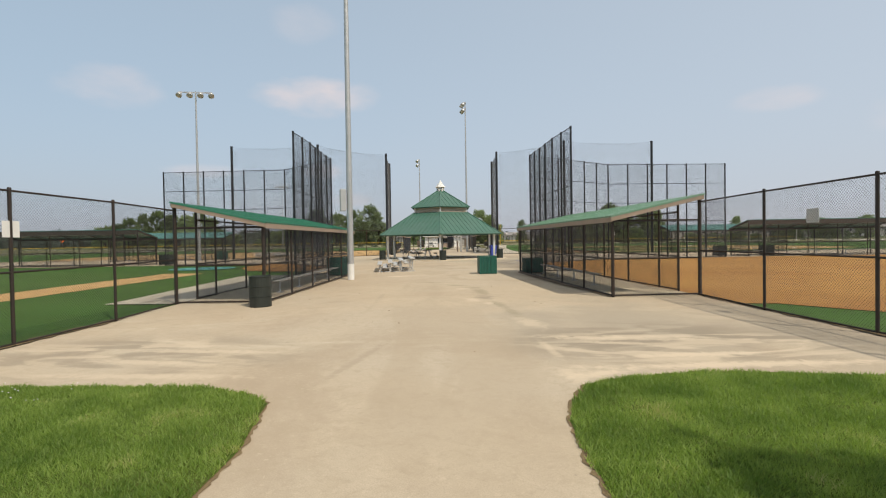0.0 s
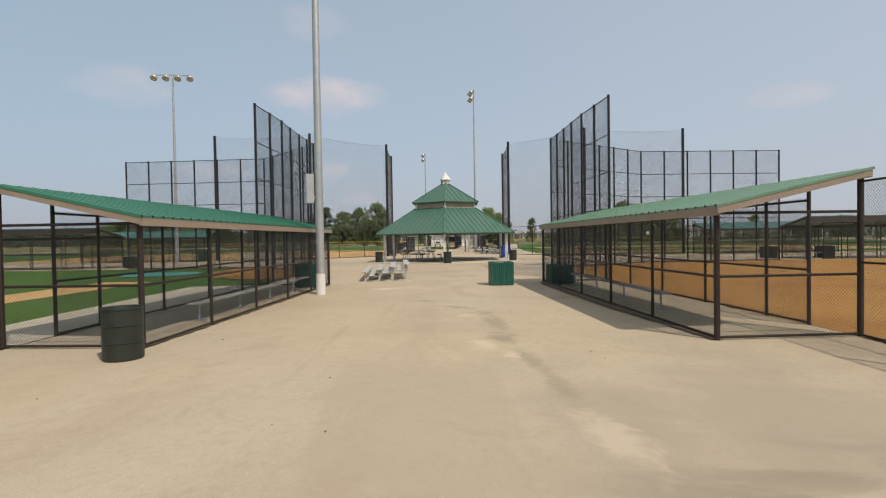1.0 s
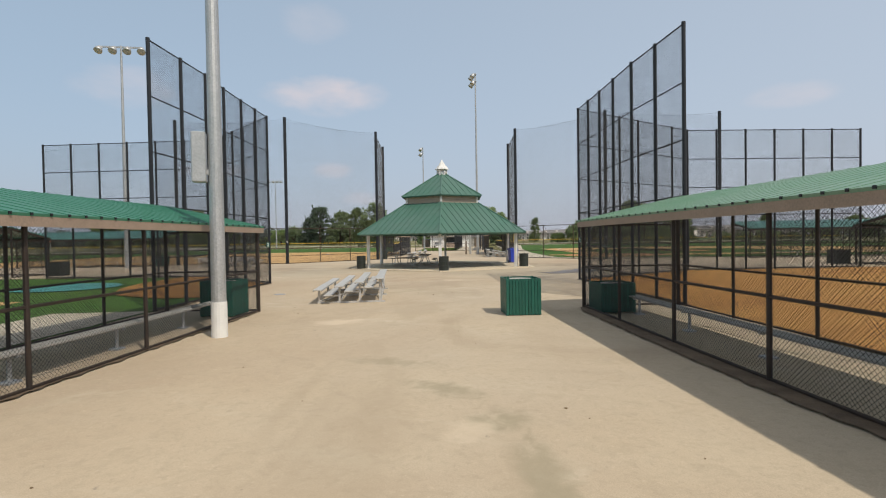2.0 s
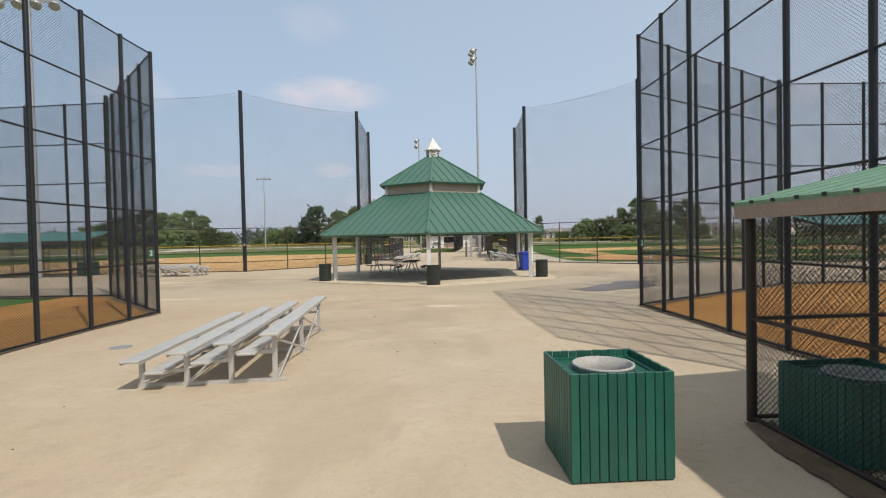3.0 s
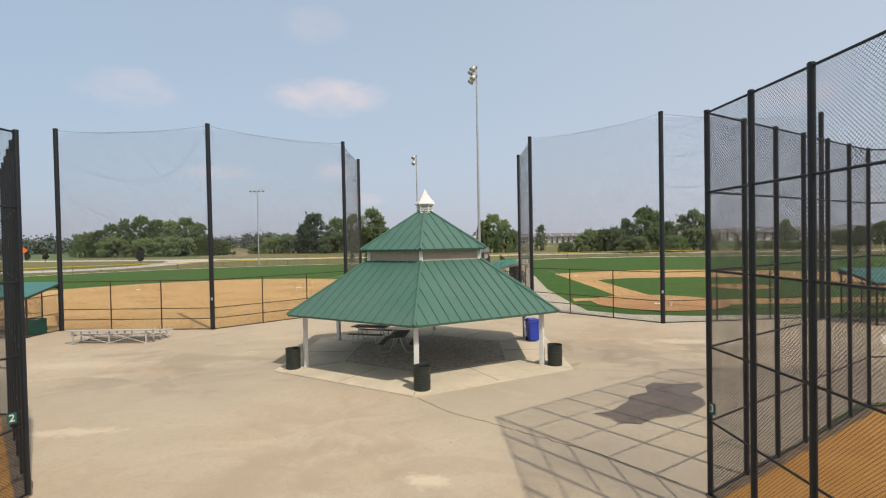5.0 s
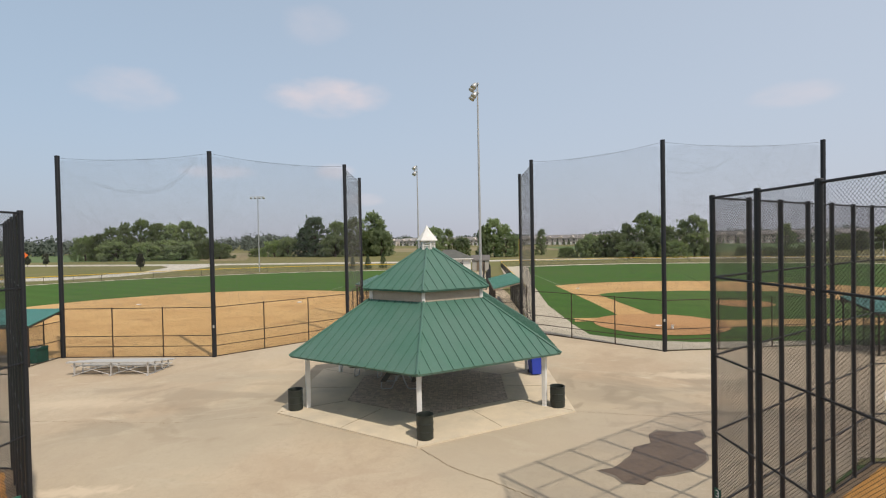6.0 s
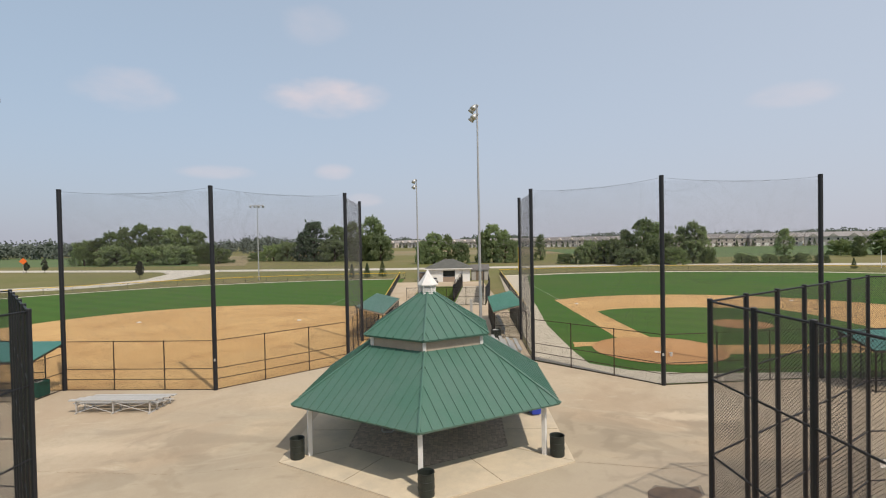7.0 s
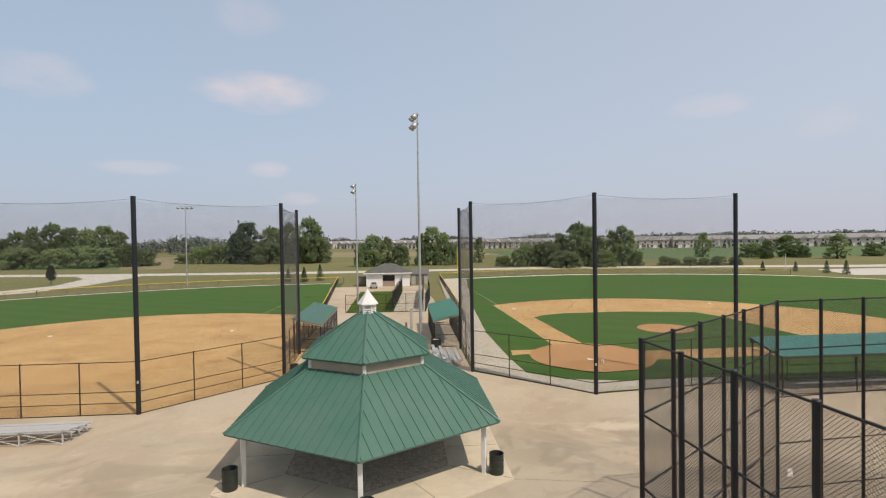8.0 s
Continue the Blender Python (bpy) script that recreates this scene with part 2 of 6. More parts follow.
def blade_material():
    m = bpy.data.materials.new("grass_blades")
    m.use_nodes = True
    n, l = m.node_tree.nodes, m.node_tree.links
    geo = n.new("ShaderNodeNewGeometry")
    ramp = n.new("ShaderNodeValToRGB")
    ramp.color_ramp.elements[0].color = (0.125, 0.205, 0.038, 1)
    ramp.color_ramp.elements[1].color = (0.46, 0.44, 0.19, 1)
    dry = ramp.color_ramp.elements.new(0.86)
    dry.color = (0.31, 0.4, 0.1, 1)
    mid = ramp.color_ramp.elements.new(0.5)
    mid.color = (0.235, 0.32, 0.07, 1)
    big = n.new("ShaderNodeTexNoise")
    big.inputs["Scale"].default_value, big.inputs["Detail"].default_value = 1.3, 5
    l.new(geo.outputs["Position"], big.inputs["Vector"])
    add = n.new("ShaderNodeMath")
    add.operation = "MULTIPLY_ADD"
    l.new(geo.outputs["Random Per Island"], add.inputs[0])
    add.inputs[1].default_value = 0.55
    sub = n.new("ShaderNodeMath")
    sub.operation = "MULTIPLY_ADD"
    l.new(big.outputs["Fac"], sub.inputs[0])
    sub.inputs[1].default_value, sub.inputs[2].default_value = 2.2, -0.9
    l.new(sub.outputs[0], add.inputs[2])
    l.new(add.outputs[0], ramp.inputs["Fac"])
    b = n["Principled BSDF"]
    b.inputs["Roughness"].default_value = 0.6
    l.new(ramp.outputs["Color"], b.inputs["Base Color"])
    return m


for earthy in (M_SHINGLE_DARK, M_ROUGH, M_TURF, M_LAWN, M_DIRT, M_DIRT2, M_CLAY, M_PAVE, M_SOIL):
    earthy.node_tree.nodes["Principled BSDF"].inputs["Specular IOR Level"].default_value = 0.12
M_BLADE = blade_material()
for leafy in (M_BLADE, M_LEAF, M_LEAF_DEEP, M_LEAF2, M_LAWN):
    translucent(leafy, 0.5, (1.5, 1.6, 1.1))
M_HOUSE = material("house_siding", (0.52, 0.465, 0.42), (0.47, 0.425, 0.385), 0.8, 0, 0.3, 5, None, 0.1, 0.1, 0.01, 0.15)
M_SHINGLE = material("grey_shingles", (0.13, 0.12, 0.115), (0.17, 0.16, 0.15), 0.9, 0, 1, 10, None, 0.1, 0.2, 0.01, 0.15)
M_GLASSDARK = material("dark_window", (0.03, 0.035, 0.04), (0.04, 0.045, 0.05), 0.15)
M_CROP = material("crop_field", (0.07, 0.13, 0.035), (0.09, 0.14, 0.04), 0.95, 0, 0.1, 4, (0.1, 0.14, 0.05), 0.02, 0.3, 0.05)
M_STUBBLE = material("dry_field", (0.27, 0.2, 0.11), (0.24, 0.19, 0.1), 0.95, 0, 0.1, 4, (0.2, 0.18, 0.09), 0.02, 0.3, 0.05)


# ---- building helpers ----
def stain(mat, scale, stretch, lo, hi, colour, amount, distort, offset):
    """Lays a stain of its own shape over a material's colour: silt, damp or dust."""
    n, l = mat.node_tree.nodes, mat.node_tree.links
    b = n["Principled BSDF"]
    src = b.inputs["Base Color"].links[0].from_socket
    geo = n.new("ShaderNodeNewGeometry")
    mp = n.new("ShaderNodeMapping")
    mp.inputs["Scale"].default_value = stretch
    mp.inputs["Location"].default_value = offset
    l.new(geo.outputs["Position"], mp.inputs["Vector"])
    t = n.new("ShaderNodeTexNoise")
    t.inputs["Scale"].default_value, t.inputs["Detail"].default_value, t.inputs["Roughness"].default_value, t.inputs["Distortion"].default_value = scale, 6, 0.6, distort
    l.new(mp.outputs["Vector"], t.inputs["Vector"])
    r = n.new("ShaderNodeMapRange")
    r.interpolation_type = "SMOOTHSTEP"
    r.inputs["From Min"].default_value, r.inputs["From Max"].default_value, r.inputs["To Max"].default_value = lo, hi, amount
    l.new(t.outputs["Fac"], r.inputs["Value"])
    x = n.new("ShaderNodeMix")
    x.data_type = "RGBA"
    l.new(r.outputs["Result"], x.inputs["Factor"])
    l.new(src, x.inputs[6])
    x.inputs[7].default_value = (*colour, 1)
    l.new(x.outputs[2], b.inputs["Base Color"])




def patch(mat, x, y, rx, ry, turn, colour, amount, rough=1.6):
    """One ragged patch of colour with a place: silt fans, damp trails, dust drifts and some painted shade."""
    n, l = mat.node_tree.nodes, mat.node_tree.links
    b = n["Principled BSDF"]
    src = b.inputs["Base Color"].links[0].from_socket
    geo = n.new("ShaderNodeNewGeometry")
    off = n.new("ShaderNodeVectorMath")
    off.operation = "SUBTRACT"
    l.new(geo.outputs["Position"], off.inputs[0])
    off.inputs[1].default_value = (x, y, 0)
    rot = n.new("ShaderNodeVectorRotate")
    rot.inputs["Angle"].default_value = radians(-turn)
    l.new(off.outputs[0], rot.inputs["Vector"])
    sc = n.new("ShaderNodeVectorMath")
    sc.operation = "MULTIPLY"
    l.new(rot.outputs[0], sc.inputs[0])
    sc.inputs[1].default_value = (1 / rx, 1 / ry, 0)
    ln = n.new("ShaderNodeVectorMath")
    ln.operation = "LENGTH"
    l.new(sc.outputs[0], ln.inputs[0])
    t = n.new("ShaderNodeTexNoise")
    t.inputs["Scale"].default_value, t.inputs["Detail"].default_value, t.inputs["Distortion"].default_value = rough / max(min(rx, ry), 0.2), 5, 1.0
    l.new(geo.outputs["Position"], t.inputs["Vector"])
    add = n.new("ShaderNodeMath")
    add.operation = "MULTIPLY_ADD"
    l.new(t.outputs["Fac"], add.inputs[0])
    add.inputs[1].default_value = 1.7
    l.new(ln.outputs["Value"], add.inputs[2])
    r = n.new("ShaderNodeMapRange")
    r.interpolation_type = "SMOOTHSTEP"
    r.inputs["From Min"].default_value, r.inputs["From Max"].default_value, r.inputs["To Min"].default_value, r.inputs["To Max"].default_value = 1.05, 1.9, amount, 0.0
    l.new(add.outputs[0], r.inputs["Value"])
    mx = n.new("ShaderNodeMix")
    mx.data_type = "RGBA"
    l.new(r.outputs["Result"], mx.inputs["Factor"])
    l.new(src, mx.inputs[6])
    mx.inputs[7].default_value = (*colour, 1)
    l.new(mx.outputs[2], b.inputs["Base Color"])


stain(M_PAVE, 0.10, (1.0, 0.7, 1), 0.42, 0.68, (0.40, 0.285, 0.18), 0.6, 0.8, (3, 7, 0))
stain(M_PAVE, 0.20, (1.0, 0.6, 1), 0.50, 0.70, (0.37, 0.28, 0.185), 0.55, 1.4, (8, 3, 0))
stain(M_PAVE, 0.30, (0.7, 1.2, 1), 0.56, 0.72, (0.56, 0.475, 0.34), 0.7, 1.6, (11, 2, 0))
stain(M_PAVE, 1.1, (1, 1, 1), 0.60, 0.74, (0.35, 0.275, 0.195), 0.35, 1.0, (5, 31, 0))
stain(M_PAVE, 3.5, (1, 1, 1), 0.45, 0.7, (0.40, 0.315, 0.205), 0.4, 1.2, (2, 9, 0))
stain(M_PAVE, 16.0, (1, 1, 1), 0.5, 0.72, (0.38, 0.3, 0.2), 0.4, 0.6, (7, 5, 0))
stain(M_PAVE, 22.0, (1, 1, 1), 0.56, 0.74, (0.6, 0.49, 0.34), 0.45, 0.5, (3, 1, 0))
stain(M_PAVE, 7.0, (1, 1, 1), 0.70, 0.76, (0.2, 0.17, 0.14), 0.5, 0.4, (1, 1, 0))
def streaks(mat, x, y, rx, ry, turn, scale, thin, lo, hi, colour, amount):
    """Wind- and water-drawn streaks that fade out round one place."""
    n, l = mat.node_tree.nodes, mat.node_tree.links
    b = n["Principled BSDF"]
    src = b.inputs["Base Color"].links[0].from_socket
    geo = n.new("ShaderNodeNewGeometry")
    off = n.new("ShaderNodeVectorMath")
    off.operation = "SUBTRACT"
    l.new(geo.outputs["Position"], off.inputs[0])
    off.inputs[1].default_value = (x, y, 0)
    rot = n.new("ShaderNodeVectorRotate")
    rot.inputs["Angle"].default_value = radians(-turn)
    l.new(off.outputs[0], rot.inputs["Vector"])
    sc = n.new("ShaderNodeVectorMath")
    sc.operation = "MULTIPLY"
    l.new(rot.outputs[0], sc.inputs[0])
    sc.inputs[1].default_value = (1 / rx, 1 / ry, 0)
    ln = n.new("ShaderNodeVectorMath")
    ln.operation = "LENGTH"
    l.new(sc.outputs[0], ln.inputs[0])
    fade = n.new("ShaderNodeMapRange")
    fade.interpolation_type = "SMOOTHSTEP"
    fade.inputs["From Min"].default_value, fade.inputs["From Max"].default_value, fade.inputs["To Min"].default_value, fade.inputs["To Max"].default_value = 0.45, 1.0, amount, 0.0
    l.new(ln.outputs["Value"], fade.inputs["Value"])
    mp = n.new("ShaderNodeVectorMath")
    mp.operation = "MULTIPLY_ADD"
    l.new(rot.outputs[0], mp.inputs[0])
    mp.inputs[1].default_value = (1, thin, 1)
    mp.inputs[2].default_value = (x * 3.1, y * 1.7, 0)
    t = n.new("ShaderNodeTexNoise")
    t.inputs["Scale"].default_value, t.inputs["Detail"].default_value, t.inputs["Roughness"].default_value, t.inputs["Distortion"].default_value = scale, 4, 0.5, 1.2
    l.new(mp.outputs[0], t.inputs["Vector"])
    r = n.new("ShaderNodeMapRange")
    r.interpolation_type = "SMOOTHSTEP"
    r.inputs["From Min"].default_value, r.inputs["From Max"].default_value = lo, hi
    l.new(t.outputs["Fac"], r.inputs["Value"])
    mul = n.new("ShaderNodeMath")
    mul.operation = "MULTIPLY"
    l.new(r.outputs["Result"], mul.inputs[0])
    l.new(fade.outputs["Result"], mul.inputs[1])
    mx = n.new("ShaderNodeMix")
    mx.data_type = "RGBA"
    l.new(mul.outputs[0], mx.inputs["Factor"])
    l.new(src, mx.inputs[6])
    mx.inputs[7].default_value = (*colour, 1)
    l.new(mx.outputs[2], b.inputs["Base Color"])


SILT, DAMP, OLIVE = (0.64, 0.515, 0.355), (0.275, 0.225, 0.16), (0.31, 0.265, 0.165)
# a broad grey-brown stain, then the right fence's shadow band painted into the paving
for px, py, rx, ry, turn, col, amount in ((5.0, -2.8, 3.2, 5.0, 8, (0.37, 0.31, 0.225), 0.75), (7.7, -3.0, 0.8, 5.5, 0, (0.3, 0.25, 0.18), 0.5)):
    patch(M_PAVE, px, py, rx, ry, turn, col, amount, 1.3)
for px, py, rx, ry, turn, scale, thin, lo, hi, col, amount in (
        (4.9, -4.6, 3.6, 2.2, -4, 0.42, 2.6, 0.38, 0.56, DAMP, 0.72), (-3.4, -5.2, 3.2, 2.0, -10, 0.45, 2.6, 0.42, 0.57, DAMP, 0.62),
        (4.9, -5.0, 3.4, 1.7, -3, 0.36, 2.9, 0.52, 0.6, SILT, 0.6), (-3.5, -5.2, 2.6, 1.5, -10, 0.4, 2.9, 0.53, 0.62, SILT, 0.6),
        (1.0, -4.0, 2.2, 7.5, 2, 0.9, 0.14, 0.48, 0.6, (0.42, 0.33, 0.22), 0.5), (1.0, 8.0, 3.0, 9.0, 2, 0.7, 0.14, 0.5, 0.62, (0.4, 0.31, 0.2), 0.45),
        (-0.75, 2.5, 0.09, 4.2, 1.5, 2.0, 0.3, 0.4, 0.6, (0.36, 0.29, 0.195), 0.35),
        (0.3, 19.0, 4.0, 3.0, 5, 0.4, 1.5, 0.48, 0.62, OLIVE, 0.25), (0.2, 24.0, 8.0, 4.5, 4, 0.3, 1.8, 0.46, 0.62, (0.38, 0.275, 0.18), 0.35),
        (1.0, 33.0, 22.0, 12.0, 3, 0.12, 1.3, 0.34, 0.56, (0.41, 0.35, 0.25), 0.6), (9.0, 33.0, 5.0, 6.0, 20, 0.5, 1.2, 0.5, 0.62, (0.29, 0.235, 0.16), 0.55), (-8.0, 31.0, 6.0, 4.0, 10, 0.4, 1.6, 0.52, 0.64, (0.33, 0.26, 0.175), 0.45),
        (-11.0, 33.0, 7.0, 6.0, 8, 0.22, 2.0, 0.47, 0.6, DAMP, 0.4), (12.5, 33.5, 7.0, 6.0, -5, 0.22, 2.0, 0.46, 0.6, DAMP, 0.5)):
    streaks(M_PAVE, px, py, rx, ry, turn, scale, thin, lo, hi, col, amount)
for px, py, rx, ry, turn, col, amount in (
        (0.6, 7.4, 0.9, 0.3, -20, OLIVE, 0.5), (1.5, 6.0, 0.8, 0.3, -35, OLIVE, 0.6), (2.15, 4.9, 0.45, 0.4, -50, OLIVE, 0.65), (2.35, 3.5, 0.3, 1.2, 4, OLIVE, 0.6), (2.35, 1.9, 0.36, 0.75, 3, DAMP, 0.6), (2.62, 0.2, 0.2, 0.9, 8, OLIVE, 0.6),
        (2.78, -1.2, 0.22, 0.9, 4, OLIVE, 0.55), (1.98, 1.3, 0.3, 0.55, 6, SILT, 0.6), (2.36, 0.5, 0.16, 0.4, 0, SILT, 0.6), (2.95, -2.7, 0.3, 0.9, 10, SILT, 0.5), (1.8, 4.6, 0.3, 0.5, -40, SILT, 0.45),
        (-1.05, 11.2, 0.75, 0.6, 10, SILT, 0.7), (1.35, 22.6, 0.7, 0.4, -20, SILT, 0.8), (5.2, -6.2, 2.6, 0.2, 2, SILT, 0.85), (3.2, -6.55, 0.6, 0.2, 22, SILT, 0.8), (4.9, -5.62, 1.3, 0.2, 4, SILT, 0.8),
        (4.1, -4.35, 1.5, 0.26, -8, SILT, 0.7), (4.0, -4.75, 0.9, 0.14, -12, SILT, 0.6), (2.85, -5.1, 0.1, 0.8, 4, SILT, 0.5), (2.85, -6.6, 0.22, 0.5, 0, SILT, 0.6), (-2.6, -5.0, 1.6, 0.16, -6, SILT, 0.6), (-3.0, -5.7, 1.3, 0.16, -10, SILT, 0.5),
        (0.05, -5.6, 0.1, 1.7, -12, (0.36, 0.28, 0.19), 0.5), (-2.6, -6.45, 1.8, 0.18, -4, SILT, 0.5),
        # the long patch at (6.2, 22.6) deepens the right backstop's mesh shadow by colour
        (-8.6, 25.4, 1.6, 0.45, 8, SILT, 0.75),  (6.2, 22.6, 2.4, 5.0, 38, (0.36, 0.3, 0.225), 0.6), (9.5, 30.0, 4.5, 3.0, 20, (0.38, 0.315, 0.235), 0.5), (-3.2, 21.5, 1.6, 0.8, 15, (0.38, 0.29, 0.2), 0.4), (0.3, 24.2, 1.5, 0.7, -12, (0.36, 0.275, 0.185), 0.4), (13.0, 36.5, 3.0, 0.8, -5, SILT, 0.6), (-14, 33, 4, 0.8, 5, SILT, 0.4)):
    patch(M_PAVE, px, py, rx, ry, turn, col, amount, 1.1)
stain(M_DIRT, 0.3, (1, 1, 1), 0.5, 0.7, (0.36, 0.2, 0.09), 0.5, 0.8, (3, 2, 0))
stain(M_DIRT2, 0.25, (1, 2, 1), 0.48, 0.66, (0.27, 0.12, 0.045), 0.5, 0.8, (6, 2, 0))
stain(M_WALK, 0.8, (1, 1, 1), 0.55, 0.7, (0.4, 0.34, 0.26), 0.5, 1.0, (9, 2, 0))
stain(M_TURF, 0.35, (1, 1, 1), 0.5, 0.7, (0.08, 0.12, 0.025), 0.4, 0.6, (4, 4, 0))
stain(M_SLAT, 22, (1, 1, 0.25), 0.7, 0.76, (0.4, 0.4, 0.36), 0.6, 0.2, (2, 5, 0))
stain(M_ROOF, 1.6, (1, 1, 0.5), 0.55, 0.75, (0.07, 0.15, 0.12), 0.5, 0.6, (2, 2, 0))


def mown(mat, angle, width, amount):
    """Faint lighter and darker mowing lanes."""
    n, l = mat.node_tree.nodes, mat.node_tree.links
    b = n["Principled BSDF"]
    src = b.inputs["Base Color"].links[0].from_socket
    dot = n.new("ShaderNodeVectorMath")
    dot.operation = "DOT_PRODUCT"
    l.new(n.new("ShaderNodeNewGeometry").outputs["Position"], dot.inputs[0])
    dot.inputs[1].default_value = (math.cos(radians(angle)) * math.pi / width, math.sin(radians(angle)) * math.pi / width, 0)
    wave = n.new("ShaderNodeMath")
    wave.operation = "SINE"
    l.new(dot.outputs["Value"], wave.inputs[0])
    lane = n.new("ShaderNodeMapRange")
    lane.interpolation_type = "SMOOTHSTEP"
    lane.inputs["From Min"].default_value, lane.inputs["From Max"].default_value = -0.5, 0.5
    lane.inputs["To Min"].default_value, lane.inputs["To Max"].default_value = 1 - amount, 1 + amount
    l.new(wave.outputs[0], lane.inputs["Value"])
    hsv = n.new("ShaderNodeHueSaturation")
    l.new(lane.outputs["Result"], hsv.inputs["Value"])
    l.new(src, hsv.inputs["Color"])
    l.new(hsv.outputs["Color"], b.inputs["Base Color"])


mown(M_TURF, 62, 2.2, 0.04)
dull = M_PAVE.node_tree.nodes.new("ShaderNodeHueSaturation")
dull.inputs["Saturation"].default_value = 0.87
M_PAVE.node_tree.links.new(M_PAVE.node_tree.nodes["Principled BSDF"].inputs["Base Color"].links[0].from_socket, dull.inputs["Color"])
M_PAVE.node_tree.links.new(dull.outputs["Color"], M_PAVE.node_tree.nodes["Principled BSDF"].inputs["Base Color"])


def mesh_of(bm, name, mat, smooth=False):
    me = bpy.data.meshes.new(name)
    bm.to_mesh(me)
    bm.free()
    me.materials.append(mat)
    if smooth:
        for p in me.polygons:
            p.use_smooth = True
    return me


def part(name, bm, mat, parent, label="", smooth=False):
    ob = new(name, mesh_of(bm, name, mat, smooth))
    ob.parent = parent
    if label:
        ob["label"] = label
    return ob


def pydata_part(name, verts, faces, mat, parent, label=""):
    me = bpy.data.meshes.new(name)
    me.from_pydata(verts, [], faces)
    me.materials.append(mat)
    ob = new(name, me)
    ob.parent = parent
    if label:
        ob["label"] = label
    return ob


def shared(name, me, parent, m):
    ob = new(name, me)
    ob.parent = parent
    ob.matrix_basis = m
    return ob


def thing(name, label, category, group="", m=None, kind=""):
    ob = new(name)
    ob.empty_display_size = 0.2
    if m is not None:
        ob.matrix_basis = m
    return tagged(ob, label, category, group, kind)


def box(bm, x0, x1, y0, y1, z0, z1, m=None, bevel=0.0):
    g = bmesh.ops.create_cube(bm, size=1)
    vs = g["verts"]
    t = Matrix.Translation(((x0 + x1) / 2, (y0 + y1) / 2, (z0 + z1) / 2)) @ Matrix.Diagonal((x1 - x0, y1 - y0, z1 - z0, 1))
    bmesh.ops.transform(bm, matrix=(m @ t) if m is not None else t, verts=vs)
    if bevel:
        es = list({e for v in vs for e in v.link_edges})
        bmesh.ops.bevel(bm, geom=es, offset=bevel, segments=1, affect="EDGES", profile=0.5)
    return bm


def tube(bm, p, q, r0, r1=None, n=10, caps=True):
    p, q = Vector(p), Vector(q)
    d = q - p
    g = bmesh.ops.create_cone(bm, cap_ends=caps, segments=n, radius1=r0, radius2=r0 if r1 is None else r1, depth=d.length)
    m = Matrix.Translation((p + q) / 2) @ d.to_track_quat("Z", "Y").to_matrix().to_4x4()
    bmesh.ops.transform(bm, matrix=m, verts=g["verts"])
    return bm


def lathe(bm, profile, n=20):
    """A turned solid from (radius, height) pairs, closed at both ends."""
    rings = [[bm.verts.new((r * math.cos(2 * math.pi * i / n), r * math.sin(2 * math.pi * i / n), z)) for i in range(n)] for r, z in profile]
    for a, b in zip(rings, rings[1:]):
        for i in range(n):
            bm.faces.new((a[i], a[(i + 1) % n], b[(i + 1) % n], b[i]))
    bm.faces.new(rings[0][::-1])
    bm.faces.new(rings[-1])
    return bm


def sheet(name, pts, z, mat, label, category="ground", kind="structure", thick=0.0):
    bm = bmesh.new()
    f = bm.faces.new([bm.verts.new((x, y, z)) for x, y in pts])
    f.normal_update()
    if f.normal.z < 0:
        f.normal_flip()
    if thick:
        ret = bmesh.ops.extrude_face_region(bm, geom=[f])
        low = [v for v in ret["geom"] if isinstance(v, bmesh.types.BMVert)]
        bmesh.ops.translate(bm, vec=(0, 0, -thick), verts=low)
        bmesh.ops.recalc_face_normals(bm, faces=bm.faces[:])
    bmesh.ops.triangulate(bm, faces=bm.faces[:])
    ob = new(name, mesh_of(bm, name, mat))
    return tagged(ob, label, category, "", kind)


def wobble(pts, step=0.5, amp=0.12, seed=0.0, freq=0.9):
    """A closed outline with small natural unevenness."""
    out = []
    for (x0, y0), (x1, y1) in zip(pts, pts[1:] + pts[:1]):
        n = max(1, int(math.hypot(x1 - x0, y1 - y0) / step))
        for i in range(n):
            x, y = x0 + (x1 - x0) * i / n, y0 + (y1 - y0) * i / n
            v = noise.noise_vector((x * freq + seed, y * freq, seed))
            out.append((x + amp * v.x, y + amp * v.y))
    return out


def arc(cx, cy, r, a0, a1, n=32):
    return [(cx + r * math.cos(radians(a0 + (a1 - a0) * i / n)), cy + r * math.sin(radians(a0 + (a1 - a0) * i / n))) for i in range(n + 1)]


def wire_panel(verts, faces, p, q, z0, z1, pitch, r):
    """Two sets of crossing diagonal wires, clipped to the panel from p to q and z0 to z1."""
    p, q = Vector((*p, 0)), Vector((*q, 0))
    length, h = (q - p).length, z1 - z0
    u = (q - p).normalized()
    w = Vector((-u.y, u.x, 0))
    k = int((length + h) / pitch) + 1
    for sign in (1, -1):
        side = 0.5 * r * sign
        for i in range(k):
            s = (i + 0.5) * pitch
            a0, a1 = max(0.0, s - length), min(h, s)
            if a1 - a0 < 0.02:
                continue
            ends = []
            for a in (a0, a1):
                along = s - a
                if sign < 0:
                    along = length - along
                ends.append(p + u * along + Vector((0, 0, z0 + a)) + w * side)
            d = (ends[1] - ends[0]).normalized()
            n1 = w
            n2 = d.cross(w)
            b = len(verts)
            for e in ends:
                for ang in (90, 210, 330):
                    o = n1 * math.cos(radians(ang)) + n2 * math.sin(radians(ang))
                    verts.append(tuple(e + o * r))
            faces += [(b, b + 1, b + 4, b + 3), (b + 1, b + 2, b + 5, b + 4), (b + 2, b, b + 3, b + 5)]


